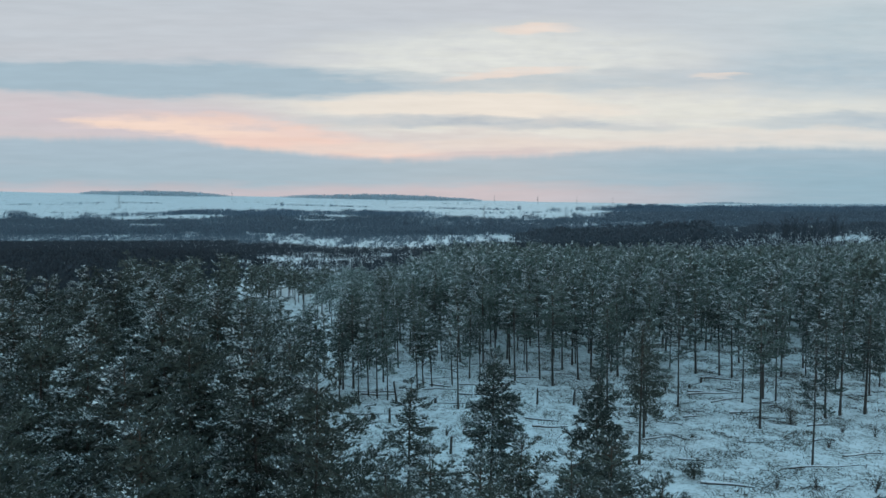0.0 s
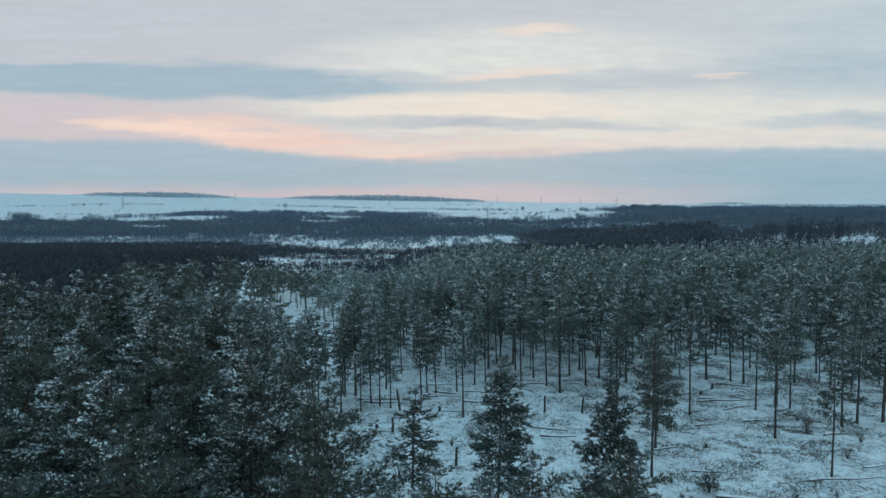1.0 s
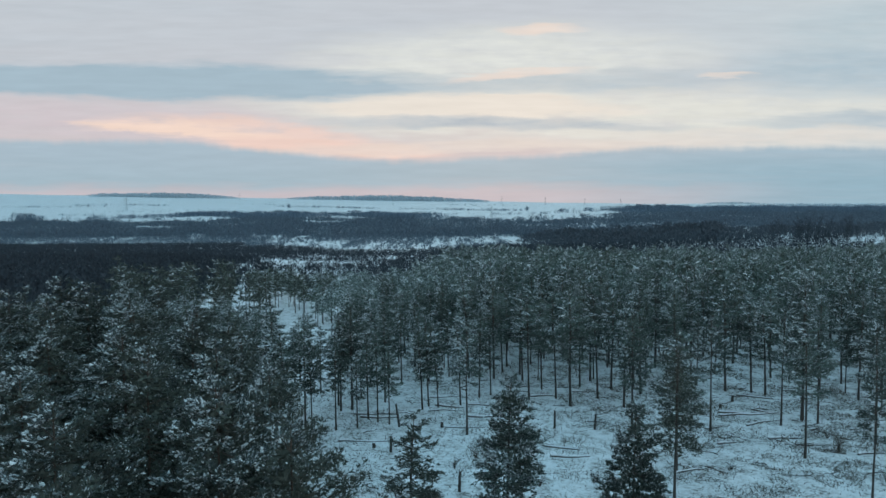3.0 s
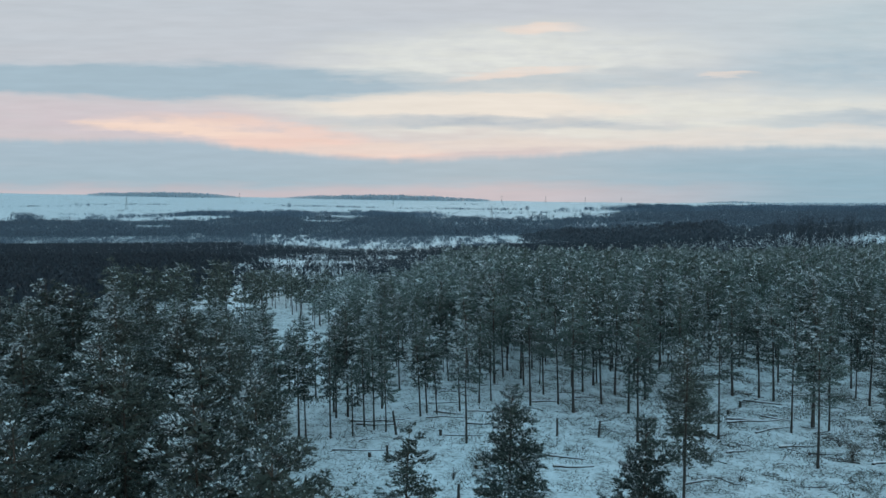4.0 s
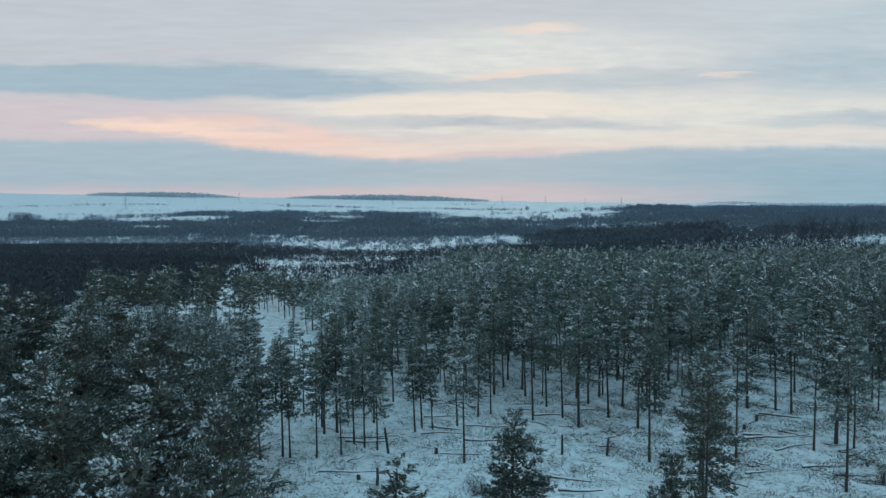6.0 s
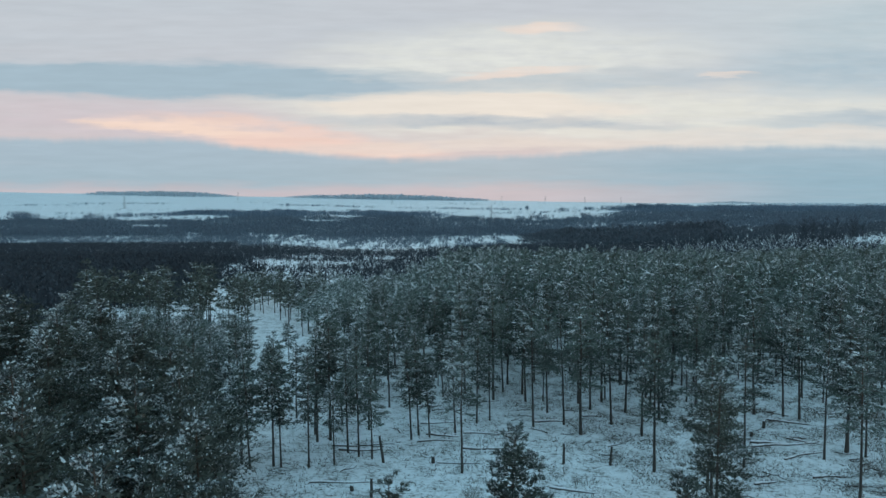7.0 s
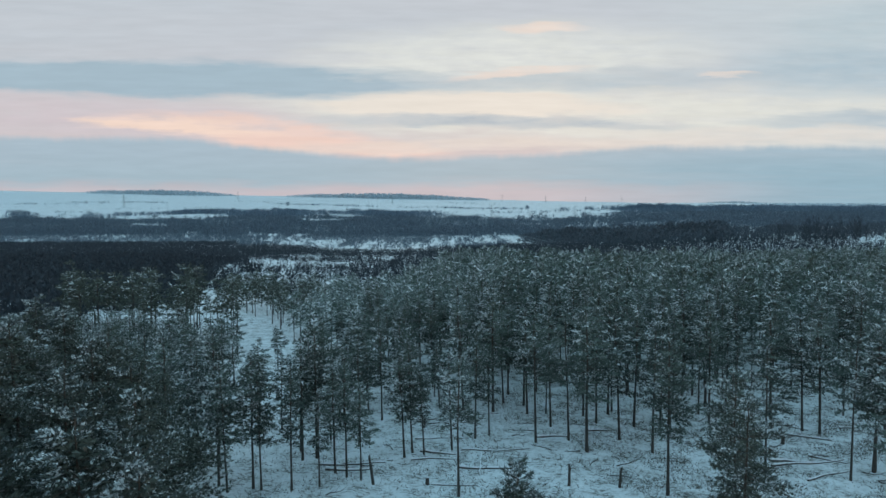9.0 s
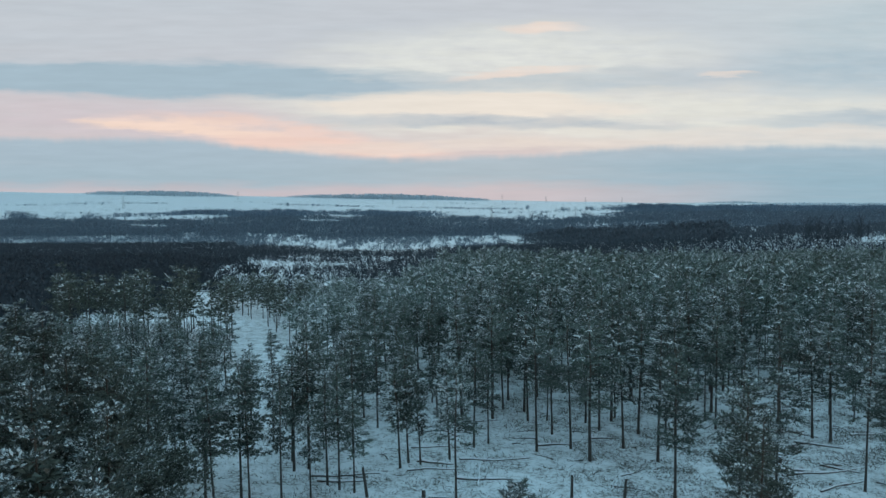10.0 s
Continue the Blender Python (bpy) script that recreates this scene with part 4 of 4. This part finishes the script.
spots = spots[patch(spots[:, 0], spots[:, 1], 11.0, 5.0, 3.1) + 0.15 * smooth(10, 35, spots[:, 0]) > 0.56][:85]
for i, (x, y) in enumerate(spots):
    fallen_branch(i, float(x), float(y), float(rb.uniform(1.4, 4.0)), float(rb.normal(0, 28) + 180 * (i % 2)))


def snag(i, x, y, height, lean):
    """A dead standing stem, broken off."""
    r = np.random.default_rng(950 + i)
    tall = height > 1.1
    root = tagged(new("dead_snag" if tall else "tree_stump"), "dead broken trunk standing bare in the snow" if tall else "low sawn tree stump capped with snow", "snag" if tall else "stump", "dead stems in the clearing")
    root.matrix_basis = pose(x, y, float(ground(x, y)), 0, lean, 0)
    rad = 0.15 if tall else 0.22
    zs = np.linspace(-0.3, height, 5)
    spine = np.column_stack([r.normal(0, 0.02, 5), r.normal(0, 0.02, 5), zs])
    v, t3 = tube(spine, np.linspace(rad * 1.2, rad * 0.8, 5), 8)
    v[-8:, 2] += r.uniform(-0.12, 0.18, 8) * (1 if tall else 0.2)
    top = (np.vstack([v[-8:], v[-8:].mean(0)]), np.array([(j, (j + 1) % 8, 8) for j in range(8)]))
    part("stem", join([(v, t3), top]), BARK, root)
    cap = tube([[0, 0, height + 0.0], [0, 0, height + 0.07], [0, 0, height + 0.12]], [rad * 0.75, rad * 0.7, rad * 0.25], 7)
    part("snow_cap", cap, SNOW, root, "small cap of snow")
    if tall:
        p0 = np.array([0, 0, height * 0.7])
        part("stub", tube([p0, p0 + [0.2, 0.05, 0.15], p0 + [0.45, 0.1, 0.2]], [0.04, 0.03, 0.012], 4), BARK, root)


for i, (x, y, h, lean) in enumerate([(1.8, 78.6, 2.2, 1), (-6.2, 89.1, 2.0, 0), (15.6, 99.3, 2.5, 0), (-5.7, 98.2, 3.2, -8), (-0.5, 115.6, 1.2, 0), (21.1, 99.0, 2.2, 3), (46.6, 113.4, 1.0, 0),
                                     (43.2, 110.0, 0.7, 0), (0.1, 98.6, 0.8, 0), (-8.4, 90.5, 0.6, 0)]):
    snag(i, x, y, h, lean)


def twig_bush(seed, height, width, stems, twigs):
    """Stems and twigs of a leafless bush."""
    r = np.random.default_rng(seed)
    wood = []
    for _ in range(stems):
        a = r.uniform(0, 6.283)
        tip = np.array([np.cos(a) * width * r.uniform(0.2, 1), np.sin(a) * width * r.uniform(0.2, 1), height * r.uniform(0.65, 1.0)])
        mid = tip * [0.35, 0.35, 0.55] + r.normal(0, 0.06, 3)
        wood.append(tube([[0, 0, -0.15], mid, tip], [0.035, 0.022, 0.008], 3))
    stems_arr = join(wood)
    n = stems * twigs
    a = r.uniform(0, 6.283, n)
    f = r.uniform(0.05, 0.85, n)
    rad = width * np.sqrt(r.uniform(0, 1, n)) * np.sqrt(np.clip(1 - (f - 0.3) ** 2 / 0.5, 0.05, 1))
    pos = np.column_stack([np.cos(a) * rad, np.sin(a) * rad, height * f])
    d = unit(np.column_stack([np.cos(a) * 0.5, np.sin(a) * 0.5, np.full(n, 0.5)]) + r.normal(0, 0.55, (n, 3)))
    return stems_arr, blades(r, pos, d, height * r.uniform(0.15, 0.32, n), np.full(n, 0.022) * (0.6 + height * 0.3))


def bush(seed, x, y, height, wide, label, mat, twigs=14):
    root = tagged(new("bush"), label, "bush", "bushes in the clearing")
    root.matrix_basis = pose(x, y, float(ground(x, y)), 0, 0, seed * 77 % 360)
    stems_arr, tw = twig_bush(seed, height, wide, 13, twigs)
    part("framework", stems_arr, TWIG, root)["kind"] = "stuff"
    part("brushwood", tw, mat, root)["kind"] = "stuff"


for i, (x, y, h, w) in enumerate([(-4.7, 74.5, 3.0, 1.7), (37.5, 71.3, 1.6, 0.7), (41.6, 70.7, 1.9, 0.8), (56.2, 89.1, 1.7, 1.6), (50.6, 83.2, 1.4, 1.0), (47.7, 70.0, 2.6, 1.5), (1.4, 84.9, 1.4, 1.0), (8.9, 98.6, 1.3, 1.2),
                                  (34.0, 86.0, 1.2, 1.6), (-9.5, 66.0, 1.6, 1.2), (10.5, 80.0, 1.4, 1.1), (52.0, 97.0, 1.3, 1.4), (60.0, 88.0, 1.6, 1.3)]):
    bush(700 + i, x, y, h, w, "leafless bush of thin grey twigs in snow", TWIG)
for i, (x, y, h, w) in enumerate([(4.1, 87.8, 2.0, 1.2), (38.0, 106.9, 2.8, 1.7), (50.8, 92.4, 2.6, 0.8)]):
    bush(750 + i, x, y, h, w, "brown withered bush with dead leaves in snow", DRY_GRASS, 40)
bush(790, 28.8, 72.6, 2.2, 1.0, "small dark young conifer in the snow", NEEDLE, 70)


def litter(name, label, mat, seed, count, height, width, where):
    """Countless small stems standing or lying on the snow."""
    r = np.random.default_rng(seed)
    p2 = np.column_stack([r.uniform(-40, 95, count), r.uniform(55, 150, count)])
    p2 = p2[r.uniform(size=count) < where(p2[:, 0], p2[:, 1])]
    n = len(p2)
    pos = np.column_stack([p2, ground(p2[:, 0], p2[:, 1]) + 0.02])
    flat = height < 0.2
    d = unit(np.column_stack([r.normal(0, 1, n), r.normal(0, 0.9, n), np.full(n, 0.12 if flat else 0.0) + (0 if flat else r.uniform(0.5, 2.0, n))]))
    size = r.uniform(0.5, 1.5, n) * (0.8 if flat else height)
    ob = new(name, mesh_np(name, *blades(r, pos, d, size, np.full(n, width) * r.uniform(0.6, 1.4, n)), [mat]))
    tagged(ob, label, "undergrowth", kind="stuff")


def rough_ground(x, y):
    """Where brambles and slash cover the clearing, more to the right-hand side of it."""
    k = smooth(0.42, 0.68, patch(x, y, 4.1, 2.6, 0.7)) * (0.4 + 0.6 * smooth(8, 30, x))
    return np.clip(0.05 + 0.95 * k, 0, 1)


litter("dry_grass", "withered grass and brambles poking through snow", DRY_GRASS, 31, 260000, 0.36, 0.066, rough_ground)
litter("dead_twigs", "dark dead twigs and slash lying on snow", TWIG, 32, 30000, 0.1, 0.06, rough_ground)
litter("saplings", "thin leafless saplings standing in snow", TWIG, 33, 5200, 1.1, 0.035, lambda x, y: 0.12 + 0.5 * smooth(0.5, 0.75, patch(x, y, 7.0, 5.0, 2.7)))


# ---- power line on the far fields ----
def pylon(x, y, height):
    root = tagged(new("power_pylon"), "grey steel lattice power pylon on a snowy field", "pylon", "pylons of the power line")
    root.matrix_basis = pose(x, y, float(ground(x, y)), 0, 0, 12)
    w = height * 0.085
    bar = 0.006 * height
    for sx in (-1, 1):
        for sy in (-1, 1):
            part("leg", tube([[sx * w, sy * w, -0.5], [sx * w * 0.45, sy * w * 0.45, height * 0.55], [sx * w * 0.12, sy * w * 0.12, height]], [bar, bar * 0.8, bar * 0.5], 4), STEEL, root)
    for z, reach in ((0.66, 0.17), (0.78, 0.21), (0.90, 0.14)):
        part("cross_arm", tube([[-reach * height, 0, z * height], [0, 0, z * height + 0.02 * height], [reach * height, 0, z * height]], [bar * 0.4, bar * 1.1, bar * 0.4], 4), STEEL, root)
    for k in range(5):
        z0, z1 = height * 0.12 * k, height * 0.12 * (k + 1)
        a, c = w * (1 - 0.85 * z0 / height), w * (1 - 0.85 * z1 / height)
        for sy in (-1, 1):
            part("brace", tube([[-a, sy * a, z0], [0, sy * (a + c) / 2, (z0 + z1) / 2], [c, sy * c, z1]], [bar * 0.5] * 3, 3), STEEL, root)


for a, y, h in ((-0.466, 2400, 46), (-0.297, 3300, 38), (-0.358, 2000, 21), (-0.344, 2050, 22), (0.083, 1500, 40), (0.099, 3300, 38), (0.165, 3300, 38), (0.225, 3350, 36), (0.280, 3400, 36), (-0.0655, 2900, 34)):
    pylon(a * y, y, h)
